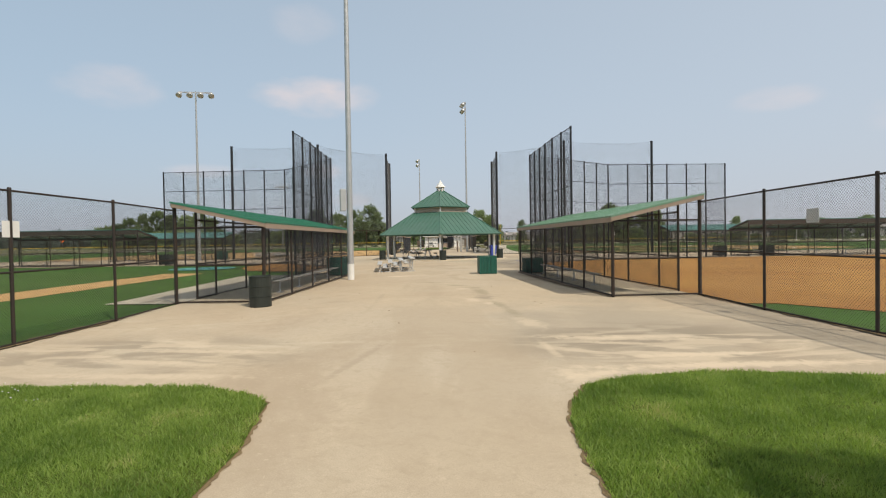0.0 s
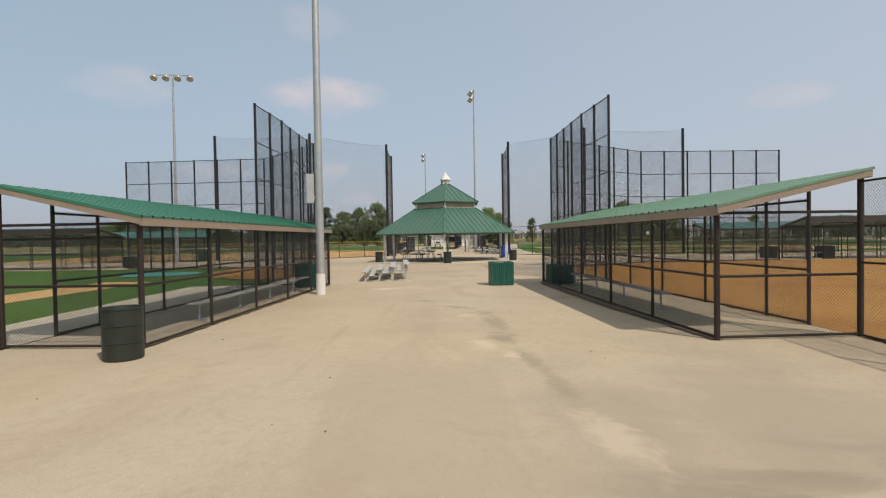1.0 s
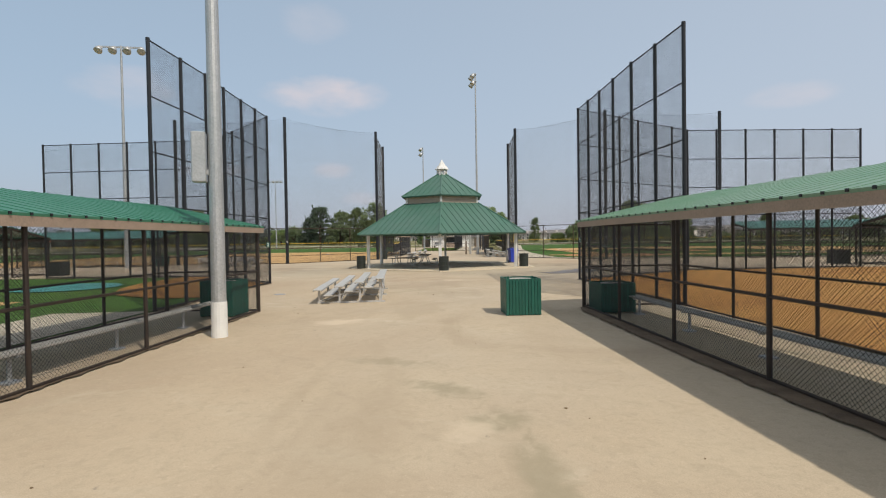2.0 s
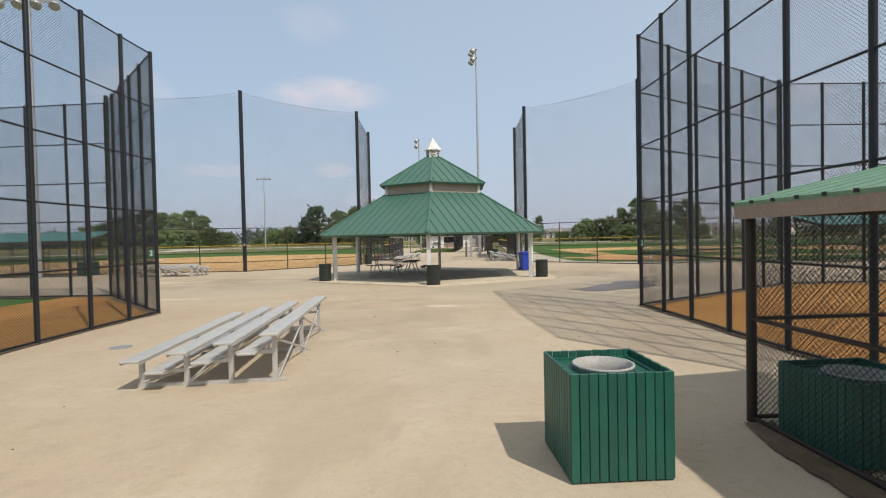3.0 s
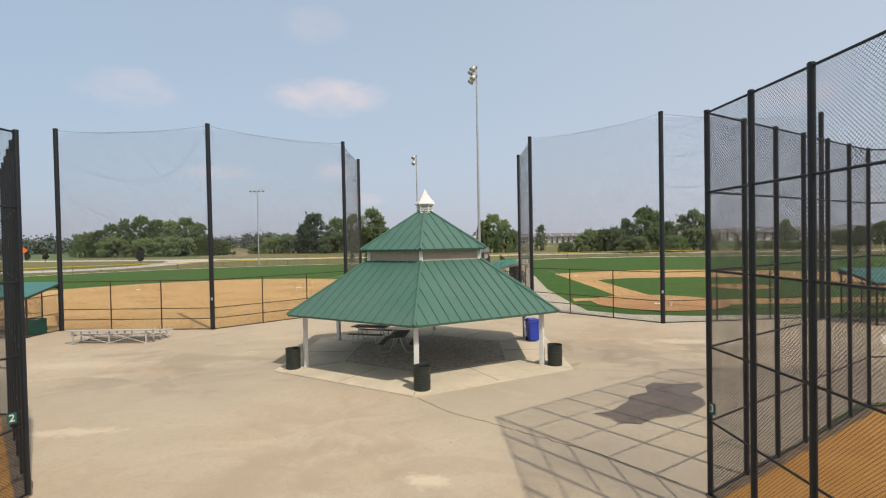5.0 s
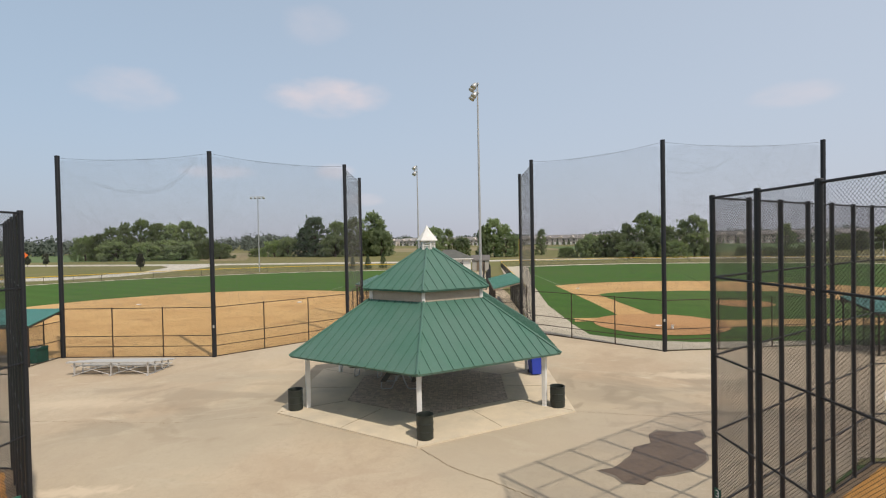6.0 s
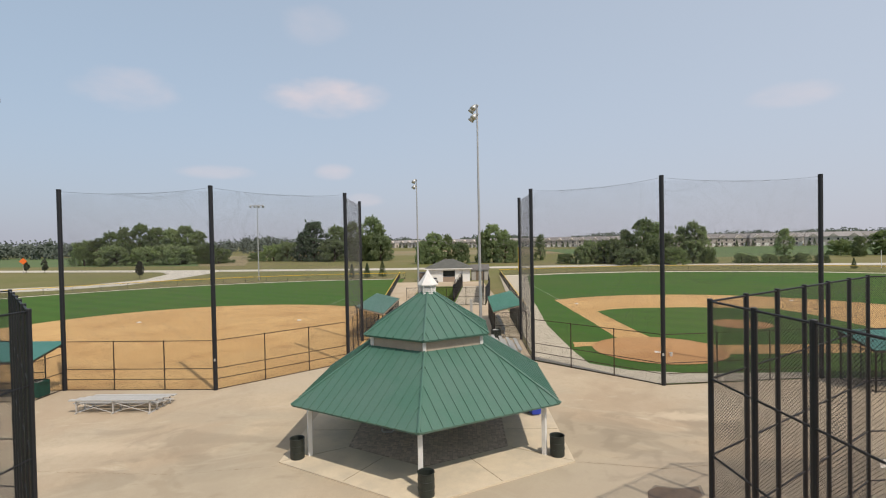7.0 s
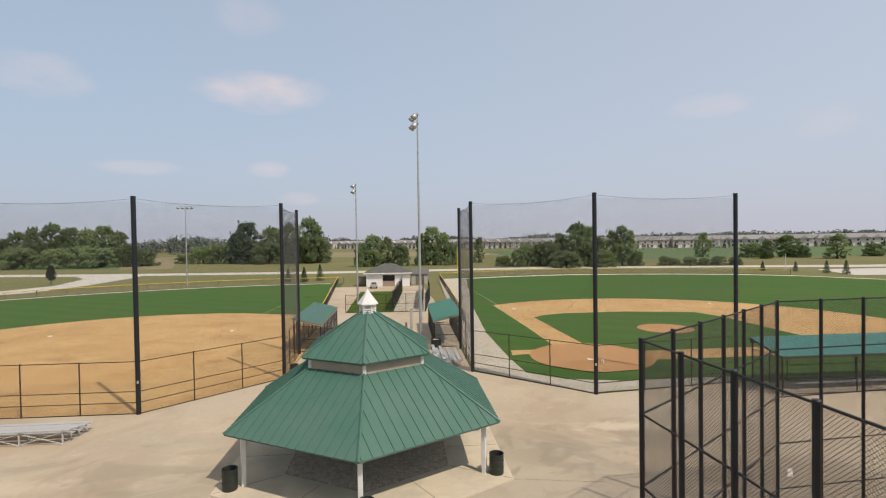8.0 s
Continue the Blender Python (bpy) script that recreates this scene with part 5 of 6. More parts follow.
# ---- trees ----
def leaf_cloud(verts, faces, centre, radii, count, size, rng):
    for _ in range(count):
        v = Vector((rng.gauss(0, 1), rng.gauss(0, 1), rng.gauss(0, 1))).normalized() * (0.3 + 0.8 * rng.random())
        c = Vector(centre) + Vector((v.x * radii[0], v.y * radii[1], v.z * radii[2]))
        a = Vector((rng.gauss(0, 1), rng.gauss(0, 1), rng.gauss(0, 1))).normalized()
        b = a.orthogonal().normalized()
        s = size * (0.6 + 0.8 * rng.random())
        k = len(verts)
        verts += [tuple(c + a * s), tuple(c + b * s * 0.6), tuple(c - a * s), tuple(c - b * s * 0.6 + a.cross(b) * s * 0.3)]
        faces.append((k, k + 1, k + 2, k + 3))


def tree_meshes(seed, profile, clumps, per, leaf, mat, low=0.03, tufts=0, tall=10.0):
    """Trunk with limbs, and a ragged crown of leaf clumps, 8 m wide. profile: crown radius at the foot, the middle and the top."""
    rng = random.Random(seed)
    bm = bmesh.new()
    tube(bm, (0, 0, -0.2), (0.1, 0.05, 0.6 * tall), 0.26, 0.1, 8)
    for i in range(9):
        a = 2 * math.pi * (i + rng.random() * 0.6) / 9
        z = (0.12 + 0.44 * rng.random()) * tall
        r = 1.4 + 1.7 * rng.random()
        tube(bm, (0.04, 0.02, z), (r * math.cos(a), r * math.sin(a), z + (0.12 + 0.22 * rng.random()) * tall), 0.1, 0.03, 5)
    trunk = mesh_of(bm, "trunk", M_BARK)
    verts, faces = [], []
    for i in range(clumps):
        f = low + (0.97 - low) * rng.random()
        lo, mid, top = profile
        wide = lo + (mid - lo) * f / 0.5 if f < 0.5 else mid + (top - mid) * ((f - 0.5) / 0.5) ** 1.6
        lump = 0.8 + 0.35 * noise.noise((seed * 3.1 + f * 3, i * 0.013, 1))
        a = rng.random() * 2 * math.pi
        lump *= 1 + 0.28 * noise.noise((math.cos(a) * 1.6, math.sin(a) * 1.6, f * 4 + seed))
        r = wide * (rng.random() ** 0.45) * lump
        s = 0.3 + 0.6 * rng.random() ** 2
        leaf_cloud(verts, faces, (r * math.cos(a), r * math.sin(a), tall * f), (s, s, s * (0.75 + 0.45 * rng.random())), per, leaf, rng)
    for i in range(tufts):
        a, f = rng.random() * 2 * math.pi, 0.78 + 0.26 * rng.random()
        r = 2.4 * rng.random()
        leaf_cloud(verts, faces, (r * math.cos(a), r * math.sin(a), tall * f), (0.2, 0.2, 0.5), per // 2, leaf, rng)
    crown = bpy.data.meshes.new("crown")
    crown.from_pydata(verts, [], faces)
    crown.materials.append(mat)
    return trunk, crown


KINDS = {"broad": (tree_meshes(3, (3.3, 3.9, 1.2), 210, 48, 0.19, M_LEAF, tufts=14), "tree", "broad leafy deciduous tree in a hedgerow"),
         "round": (tree_meshes(9, (3.0, 3.9, 1.7), 210, 48, 0.19, M_LEAF, tufts=4), "tree", "rounded dense deciduous tree in a hedgerow"),
         "dark": (tree_meshes(14, (3.3, 3.9, 0.9), 230, 46, 0.19, M_LEAF_DEEP, tufts=6), "tree", "dense dark green deciduous tree"),
         "ragged": (tree_meshes(21, (2.6, 3.6, 0.9), 150, 40, 0.18, M_LEAF, tufts=34), "tree", "ragged open deciduous tree with feathery top"),
         "shrub": (tree_meshes(31, (3.9, 3.8, 1.8), 150, 46, 0.18, M_LEAF, 0.0, 16, 5.0), "bush", "wild leafy green bush in a hedgerow"),
         "young": (tree_meshes(41, (0.6, 3.9, 0.8), 110, 50, 0.3, M_LEAF_DARK, 0.25), "young_tree", "small young dark-leaved park tree")}
turn_rng = random.Random(5)


def plant(kind, x, y, h, wide):
    (trunk, crown), name, label = KINDS[kind]
    m = pose(x, y, 0, 0, 0, turn_rng.random() * 360) @ Matrix.Diagonal((wide / 8, wide / 8, h / (5 if kind == "shrub" else 10), 1))
    t = thing(name, label, "bush" if name == "bush" else "tree", {"bush": "bushes", "young_tree": "young trees"}.get(name, "trees"), m)
    shared("trunk", trunk, t, Matrix())
    shared("crown", crown, t, Matrix())
    return t


# hedgerows: left of the fields, behind the far left field, behind the stand, behind the right field, and far right
STAND_LEFT = [("shrub", -172, 240, 9.6, 11.7), ("ragged", -166, 240, 11.5, 11.2), ("broad", -162, 244, 14.9, 12.9), ("ragged", -150, 236, 15.8, 11.5), ("broad", -145, 240, 17.9, 13.7), ("round", -141, 245, 16.4, 12.5), ("broad", -129, 237, 15.4, 12.0), ("round", -124, 240, 16.7, 13.2), ("broad", -120, 244, 14.4, 9.8), ("shrub", -112, 236, 7.4, 8.5), ("shrub", -109, 240, 5.8, 13.7), ("shrub", -152, 232, 7.7, 14.7), ("shrub", -137, 232, 7.0, 14.7), ("shrub", -123, 232, 7.2, 14.7), ("shrub", -99, 260, 3.6, 9.4), ("shrub", -89, 255, 6.8, 12.5), ("shrub", -81, 252, 7.8, 10.7)]
STAND_MIDDLE = [("dark", -66, 245, 18.0, 15.1), ("dark", -72, 249, 13.5, 10.6), ("broad", -56, 248, 15.5, 13.2), ("ragged", -49, 250, 16.8, 13.3), ("broad", -39, 245, 19.3, 16.1), ("ragged", -35, 242, 14.7, 8.7), ("shrub", -34, 237, 9.8, 12.0), ("shrub", -42, 237, 9.7, 12.0), ("shrub", -55, 238, 8.4, 14.1)]
STAND_CENTRE = [("broad", -8, 200, 10.9, 11.3), ("shrub", -12, 198, 7.2, 7.0), ("ragged", -3, 202, 10.0, 7.2), ("shrub", 2, 198, 6.5, 7.9), ("round", 14, 201, 13.7, 9.7), ("ragged", 18, 198, 11.0, 8.7), ("shrub", 10, 200, 9.7, 5.9), ("shrub", 21, 198, 7.0, 5.4)]
STAND_RIGHT = [("ragged", 33, 212, 9.4, 6.2), ("shrub", 37, 184, 2.9, 6.5), ("shrub", 42, 180, 5.0, 7.5), ("shrub", 45, 182, 6.4, 7.6), ("broad", 49, 180, 7.3, 8.2), ("shrub", 52, 177, 6.8, 7.4), ("ragged", 56, 180, 10.1, 8.2), ("broad", 60, 175, 13.5, 9.8), ("ragged", 65, 178, 12.0, 8.5), ("broad", 67, 174, 9.2, 7.2), ("ragged", 72, 175, 10.7, 8.0), ("broad", 74, 172, 12.4, 8.6), ("ragged", 77, 172, 10.5, 5.0), ("shrub", 78, 170, 3.9, 4.6), ("shrub", 54, 168, 4.4, 10.4), ("shrub", 66, 168, 4.2, 10.4)]
STAND_FAR = [("ragged", 134, 224, 9.9, 8.5), ("shrub", 148, 212, 5.1, 9.8), ("broad", 144, 198, 6.9, 6.2), ("broad", 161, 209, 8.7, 11.9), ("shrub", 162, 202, 4.1, 6.4), ("ragged", 165, 189, 8.5, 11.0), ("broad", 193, 202, 4.9, 9.3), ("shrub", 87, 169, 2.6, 4.6), ("shrub", 89, 167, 2.0, 3.8), ("shrub", 93, 165, 2.4, 5.1), ("shrub", 97, 164, 2.0, 4.1), ("shrub", 101, 163, 2.5, 5.0), ("shrub", 106, 162, 2.1, 4.3)]
for stand in (STAND_LEFT, STAND_MIDDLE, STAND_CENTRE, STAND_RIGHT, STAND_FAR):
    for kind, x, y, h, wide in stand:
        plant(kind, x, y, h * (1.03 if kind != "shrub" else 1.12), wide * 1.12)
for x, y, h in ((-83, 143, 4.6), (-141, 181, 4.6), (-152, 186, 3.7)):
    plant("young", x, y, h, h * 0.62)


def conifer(seed, h=3.6):
    rng = random.Random(seed)
    t = thing("conifer", "small dark green spruce beside the walk", "tree", "spruces")
    bm = bmesh.new()
    tube(bm, (0, 0, -0.1), (0, 0, h), 0.09, 0.02, 7)
    part("trunk", bm, M_BARK, t)
    verts, faces = [], []
    for k in range(16):
        z = 0.35 + (h - 0.45) * k / 15
        r = 1.15 * (1 - k / 16) + 0.06
        for j in range(10):
            a = 2 * math.pi * j / 10 + k
            leaf_cloud(verts, faces, (0.6 * r * math.cos(a), 0.6 * r * math.sin(a), z - 0.12 * r), (0.42 * r, 0.42 * r, 0.1), 8, 0.11, rng)
    pydata_part("crown", verts, faces, M_LEAF2, t)
    return t


C0 = conifer(7)
C0.matrix_basis = pose(-20.6, 133, 0)
for x, y, s in ((-17.4, 136, 1.1), (-24.5, 134, 0.9), (95.8, 136.5, 0.72), (101.6, 132.5, 0.72), (103.6, 125.3, 0.85), (104.6, 121, 0.9)):
    copy_thing(C0, pose(x, y, 0, 0, 0, x * 7) @ Matrix.Scale(s, 4))


def woods():
    rr = random.Random(77)
    verts, faces = [], []
    for i in range(1500):
        a = radians(30 + 120 * rr.random())
        far = 1.0 if a < radians(98) else 0.62
        d = (760 + 420 * rr.random()) * far
        x, y = d * math.cos(a), d * math.sin(a)
        h = (13 + 7 * rr.random()) * (0.75 + 0.4 * noise.noise((a * 9, 2, 1)))
        w = 8 * (1.0 if far == 1 else 0.75)
        leaf_cloud(verts, faces, (x, y, h * 0.45), (w, w, h * 0.5), 64, 1.9 * far, rr)
    me = bpy.data.meshes.new("woods")
    me.from_pydata(verts, [], faces)
    me.materials.append(M_WOODS)
    tagged(new("woods", me), "distant wooded skyline along the horizon", "woods", "", "stuff")


woods()


# ---- houses and buildings ----
def townhouse():
    t = thing("townhouse", "two-storey beige townhouse block with grey roof", "house", "townhouses")
    w, d, h = 32.0, 12.0, 6.2
    bm = bmesh.new()
    box(bm, -w / 2, w / 2, -d / 2, d / 2, 0, h)
    part("wall", bm, M_HOUSE, t)
    bm = bmesh.new()
    a = [(-w / 2 - 0.5, -d / 2 - 0.5, h), (w / 2 + 0.5, -d / 2 - 0.5, h), (w / 2 + 0.5, d / 2 + 0.5, h), (-w / 2 - 0.5, d / 2 + 0.5, h), (-w / 2 + 2, 0, h + 3.2), (w / 2 - 2, 0, h + 3.2)]
    v = [bm.verts.new(p) for p in a]
    for f in ((0, 1, 5, 4), (1, 2, 5), (2, 3, 4, 5), (3, 0, 4), (3, 2, 1, 0)):
        bm.faces.new([v[i] for i in f])
    part("roof", bm, M_HOUSE_ROOF, t)
    win = bmesh.new()
    box(win, -0.6, 0.6, -0.05, 0.05, -0.7, 0.7)
    me = mesh_of(win, "window", M_GLASSDARK)
    door = bmesh.new()
    box(door, -1.3, 1.3, -0.05, 0.05, 0, 2.3)
    me2 = mesh_of(door, "garage_door", M_WHITE)
    for k in range(6):
        x = -w / 2 + 3 + k * 5.2
        for z in (1.8, 4.6):
            shared("window", me, t, pose(x, -d / 2 - 0.03, z))
        shared("garage_door", me2, t, pose(x + 2.2, -d / 2 - 0.03, 0))
    for k in range(3):
        gable = bmesh.new()
        x = -w / 2 + 5 + k * 11
        vs = [gable.verts.new(p) for p in ((x - 3, -d / 2 - 0.6, h), (x + 3, -d / 2 - 0.6, h), (x, -d / 2 - 0.6, h + 2.4), (x, 0, h + 2.4))]
        gable.faces.new(vs[:3])
        gable.faces.new((vs[1], vs[3], vs[2]))
        gable.faces.new((vs[0], vs[2], vs[3]))
        part("gable", gable, M_HOUSE, t)
    return t


H0 = townhouse()
rng = random.Random(12)
rows = [(-230, 760), (-60, 640), (100, 500), (200, 400), (260, 372), (460, 350)]
spots = []
for (xa, ya), (xb, yb) in zip(rows, rows[1:]):
    n = max(1, int(math.hypot(xb - xa, yb - ya) / 33))
    for k in range(n):
        spots.append((xa + (xb - xa) * k / n, ya + (yb - ya) * k / n))
        spots.append((xa + (xb - xa) * (k + 0.4) / n + 30, ya + (yb - ya) * (k + 0.4) / n + 75))
for k, (x, y) in enumerate(spots):
    m = pose(x + rng.uniform(-3, 3), y + rng.uniform(-6, 6), 0, 0, 0, -25 + rng.uniform(-14, 14))
    if k == 0:
        H0.matrix_basis = m
    else:
        copy_thing(H0, m)
for k, (x, y) in enumerate(spots[::2]):
    for s in (-14, -9, -3, 3, 8, 14):
        copy_thing(C0, pose(x + s + rng.uniform(-4, 4), y - 16 + rng.uniform(-3, 3), 0, 0, 0, rng.random() * 360) @ Matrix.Scale(rng.uniform(1.0, 1.5), 4))


def concession():
    t = thing("concession_stand", "white concession building with dark hip roof and open hatch", "building", "", pose(0, 117, 0))
    bm = bmesh.new()
    box(bm, -5.1, -1.8, 0, 7, 0, 2.8)
    box(bm, 0.7, 3.8, 0, 7, 0, 2.8)
    box(bm, -1.8, 0.7, 1.2, 7, 0, 2.8)
    box(bm, -1.8, 0.7, 0, 1.2, 2.35, 2.8)
    part("wall", bm, M_WHITE, t)
    bm = bmesh.new()
    box(bm, -1.8, 0.7, 0.05, 0.5, 0, 1.0)
    part("counter", bm, M_FASCIA, t, "brown serving counter")
    bm = bmesh.new()
    box(bm, -1.8, 0.7, 1.14, 1.19, 1.1, 2.3)
    part("serving_hatch", bm, M_GLASSDARK, t, "dark open serving hatch")
    bm = bmesh.new()
    a = [(-5.6, -0.6, 2.8), (4.3, -0.6, 2.8), (4.3, 7.6, 2.8), (-5.6, 7.6, 2.8), (-1.6, 3.5, 4.6), (0.4, 3.5, 4.6)]
    v = [bm.verts.new(p) for p in a]
    for f in ((0, 1, 5, 4), (1, 2, 5), (2, 3, 4, 5), (3, 0, 4), (3, 2, 1, 0)):
        bm.faces.new([v[i] for i in f])
    part("roof", bm, M_SHINGLE_DARK, t)
    bm = bmesh.new()
    box(bm, -5.62, 4.32, -0.64, -0.6, 2.62, 2.82)
    part("fascia", bm, M_WHITE, t)
    s = thing("storage_shed", "dark grey storage shed with pitched roof", "shed", "", pose(6.0, 120, 0))
    bm = bmesh.new()
    box(bm, -1.8, 1.8, 0, 4, 0, 2.3)
    part("wall", bm, M_BENCH, s)
    bm = bmesh.new()
    v = [bm.verts.new(p) for p in ((-2.0, -0.3, 2.25), (2.0, -0.3, 2.25), (2.0, 4.3, 2.25), (-2.0, 4.3, 2.25), (-2.0, 2.0, 3.3), (2.0, 2.0, 3.3))]
    for f in ((0, 1, 5, 4), (1, 2, 5), (2, 3, 4, 5), (3, 0, 4), (3, 2, 1, 0)):
        bm.faces.new([v[i] for i in f])
    part("roof", bm, M_SHINGLE, s)
    bm = bmesh.new()
    box(bm, -0.9, 0.9, -0.05, -0.01, 0, 2.0)
    part("door", bm, M_TABLE, s)
    d = thing("dumpster", "dark grey steel dumpster with sloped lid", "dumpster", "", pose(-6.3, 120, 0))
    bm = bmesh.new()
    box(bm, -0.85, 0.85, -0.9, 0.9, 0.1, 1.75, bevel=0.03)
    part("body", bm, M_TABLE, d)
    bm = bmesh.new()
    box(bm, -0.9, 0.9, -0.95, 0.95, 0, 0.06, pose(0, 0, 1.8, 4, 0, 0), 0.02)
    part("lid", bm, M_BLACK, d)


concession()

# fences, foul poles and outfield edge far off
for x, y, h in ((17.5, 150.0, 6.5),):
    t = thing("foul_pole", "slim yellow steel foul pole", "foul pole", "", pose(x, y, 0))
    bm = bmesh.new()
    tube(bm, (0, 0, 0), (0, 0, h), 0.09, n=10)
    part("pole", bm, M_YELLOW, t)


def outfield_fence(label, pts):
    f = fence("outfield_fence", label, pts, 1.3, (0.06, 1.28), 0.035, pitch=0.12, wire=0.0025, group="outfield fences", mat=M_RUSTY)
    for (x0, y0), (x1, y1) in zip(pts, pts[1:]):
        bm = bmesh.new()
        tube(bm, (x0 - pts[0][0], y0 - pts[0][1], 1.32), (x1 - pts[0][0], y1 - pts[0][1], 1.32), 0.055, n=6)
        part("cap_rail", bm, M_YELLOW, f, "yellow plastic fence cap")


outfield_fence("low outfield fence with yellow cap", [(x + 0.012 * (x + 16), y + 0.012 * (y - 50)) for x, y in OUT_L])
sheet("warning_track_right", [(x, y + 1.3) for x, y in OUT_R[:9]] + [(x, y - 1.0) for x, y in OUT_R[:9]][::-1], L2, M_TRACK, "pale gravel strip round the outfield", "track")
sheet("warning_track_left", arc(-16.3, 50, 77.6, 88, 170, 30) + arc(-16.3, 50, 76.4, 170, 88, 30), L2, M_TRACK, "pale gravel strip round the outfield", "track")
outfield_fence("low outfield fence with yellow cap", [(x + 0.03 * (x - 40), y + 3.0) for x, y in OUT_R[:8]])
outfield_fence("low fence with yellow cap beside the walk", points_between((-7.4, 69), (-12.5, 131), 3.1))
outfield_fence("low fence with yellow cap beside the walk", points_between((9.2, 69), (11.1, 131), 3.1))
fence("chain_link_fence", "black chain-link fence round a bullpen", [(-5.3, 79.4), (-2.6, 79.4), (0, 79.4), (2.6, 79.2), (5.2, 79), (6.5, 92), (7.0, 106)], 2.4, (0.06, 1.15, 2.38), 0.035, pitch=0.12, wire=0.003, group="field fences", mat=M_RUSTY)
sheet("bullpen_grass", [(-5.3, 79.4), (5.2, 79), (7, 106), (-5.5, 107)], L3, M_LAWN, "patchy green grass of a fenced bullpen", "turf")

sheet("cage_path", [(1.0, 79.6), (5.1, 79.4), (6.6, 106), (2.3, 106)], L4, M_WALK, "pale gravel floor of a batting cage", "pavement")


def windscreen(x0, y0, x1, y1, seed):
    """Black mesh cloth on cage posts, sagging between them."""
    t = thing("windscreen", "black sagging windscreen cloth on cage posts", "screen", "windscreens", pose(x0, y0, 0))
    n = 9
    for k in range(n + 1):
        shared("post", post_mesh(2.9, 0.04, M_BLACK), t, pose((x1 - x0) * k / n, (y1 - y0) * k / n, 0))
    bm = bmesh.new()
    rows = []
    m = 54
    for k in range(m + 1):
        f = k / m
        sag = 0.35 * abs(math.sin(math.pi * n * f)) + 0.25 * noise.noise((f * 9, seed, 2))
        rows.append([bm.verts.new(((x1 - x0) * f + 0.06 * noise.noise((f * 30, z, seed)), (y1 - y0) * f, z)) for z in (0.25 + 0.3 * abs(noise.noise((f * 7, seed, 5))), 1.4, 2.75 - sag)])
    for a, b in zip(rows, rows[1:]):
        for s in range(2):
            bm.faces.new((a[s], b[s], b[s + 1], a[s + 1]))
    bmesh.ops.solidify(bm, geom=bm.faces[:], thickness=0.01)
    part("cloth", bm, M_WIRE, t)


windscreen(0.9, 80.5, 2.2, 105.5, 1)
windscreen(4.9, 80.5, 6.1, 105.5, 4)

# chalk foul lines on the turf
M_CHALK = material("worn_chalk", (0.36, 0.4, 0.28), (0.2, 0.26, 0.14), 0.95, 0, 2, 30)
for x0, y0, x1, y1 in ((15.75, 82.5, 15.0, 107), (-16.3, 79.5, -15.7, 91)):
    bm = bmesh.new()
    ang = math.atan2(y1 - y0, x1 - x0)
    box(bm, 0, math.hypot(x1 - x0, y1 - y0), -0.045, 0.045, 0, 0.004, pose(x0, y0, L2, 0, 0, math.degrees(ang)))
    tagged(new("chalk_line", mesh_of(bm, "chalk_line", M_CHALK)), "faded white chalk foul line on turf", "chalk line", "", "structure")
for x, y, h, w, mat, label in ((2.95, 61.0, 2.9, 0.13, M_LINER, "tall pale utility post beside a light pole"), (2.45, 60.6, 1.6, 0.1, M_TABLE, "short brown wooden post beside the walk")):
    t = thing("utility_post", label, "post", "", pose(x, y, L2))
    bm = bmesh.new()
    box(bm, -w, w, -w, w, 0, h, bevel=0.02)
    part("shaft", bm, mat, t)
t = thing("bucket", "small white plastic bucket beside home plate", "bucket", "", pose(17.0, 48.8, L4) @ Matrix.Scale(0.7, 4))
bm = bmesh.new()
lathe(bm, [(0.12, 0.0), (0.15, 0.34), (0.16, 0.35), (0.16, 0.38), (0.14, 0.38), (0.11, 0.05)], 16)
part("pail", bm, M_WHITE, t)
bm = bmesh.new()
plate = [(-0.22, 0), (-0.22, -0.22), (0.22, -0.22), (0.22, 0), (0, 0.22)]
bm.faces.new([bm.verts.new((x, y, 0.02)) for x, y in plate[::-1]]).normal_flip()
ret = bmesh.ops.extrude_face_region(bm, geom=bm.faces[:])
bmesh.ops.translate(bm, vec=(0, 0, -0.02), verts=[v for v in ret["geom"] if isinstance(v, bmesh.types.BMVert)])
bmesh.ops.recalc_face_normals(bm, faces=bm.faces[:])
ob = tagged(new("home_plate", mesh_of(bm, "home_plate", M_WHITE)), "white five-sided home plate on reddish clay", "base")
ob.matrix_basis = pose(16.5, 50.1, L4 + 0.004, 0, 0, 135)


def utility_cart(x, y):
    t = thing("utility_cart", "small grey utility cart beside the white stand", "cart", "", pose(x, y, L2, 0, 0, 90))
    bm = bmesh.new()
    box(bm, -1.3, 1.3, -0.6, 0.6, 0.35, 0.6, bevel=0.05)
    box(bm, 0.75, 1.3, -0.55, 0.55, 0.6, 0.95, bevel=0.08)
    part("body", bm, M_LINER, t, "grey cart body")
    bm = bmesh.new()
    box(bm, -1.3, -0.2, -0.62, 0.62, 0.6, 0.9, bevel=0.03)
    part("cargo_box", bm, M_GALV, t)
    bm = bmesh.new()
    box(bm, -0.15, 0.35, -0.5, 0.5, 0.6, 0.75, bevel=0.04)
    box(bm, -0.18, -0.06, -0.5, 0.5, 0.75, 1.15, bevel=0.04)
    part("seat", bm, M_BLACK, t, "black padded seat")
    for sx in (-0.85, 0.85):
        for sy in (-0.55, 0.55):
            bm = bmesh.new()
            tube(bm, (sx, sy - 0.1, 0.26), (sx, sy + 0.1, 0.26), 0.26, n=18)
            part("wheel", bm, M_BLACK, t)


utility_cart(-3.4, 113.6)
t = thing("white_post", "slim white steel post beside the car park", "post", "", pose(103.8, 138.5, 0))
bm = bmesh.new()
tube(bm, (0, 0, 0), (0, 0, 4.3), 0.08, 0.06, 8)
part("shaft", bm, M_WHITE, t)

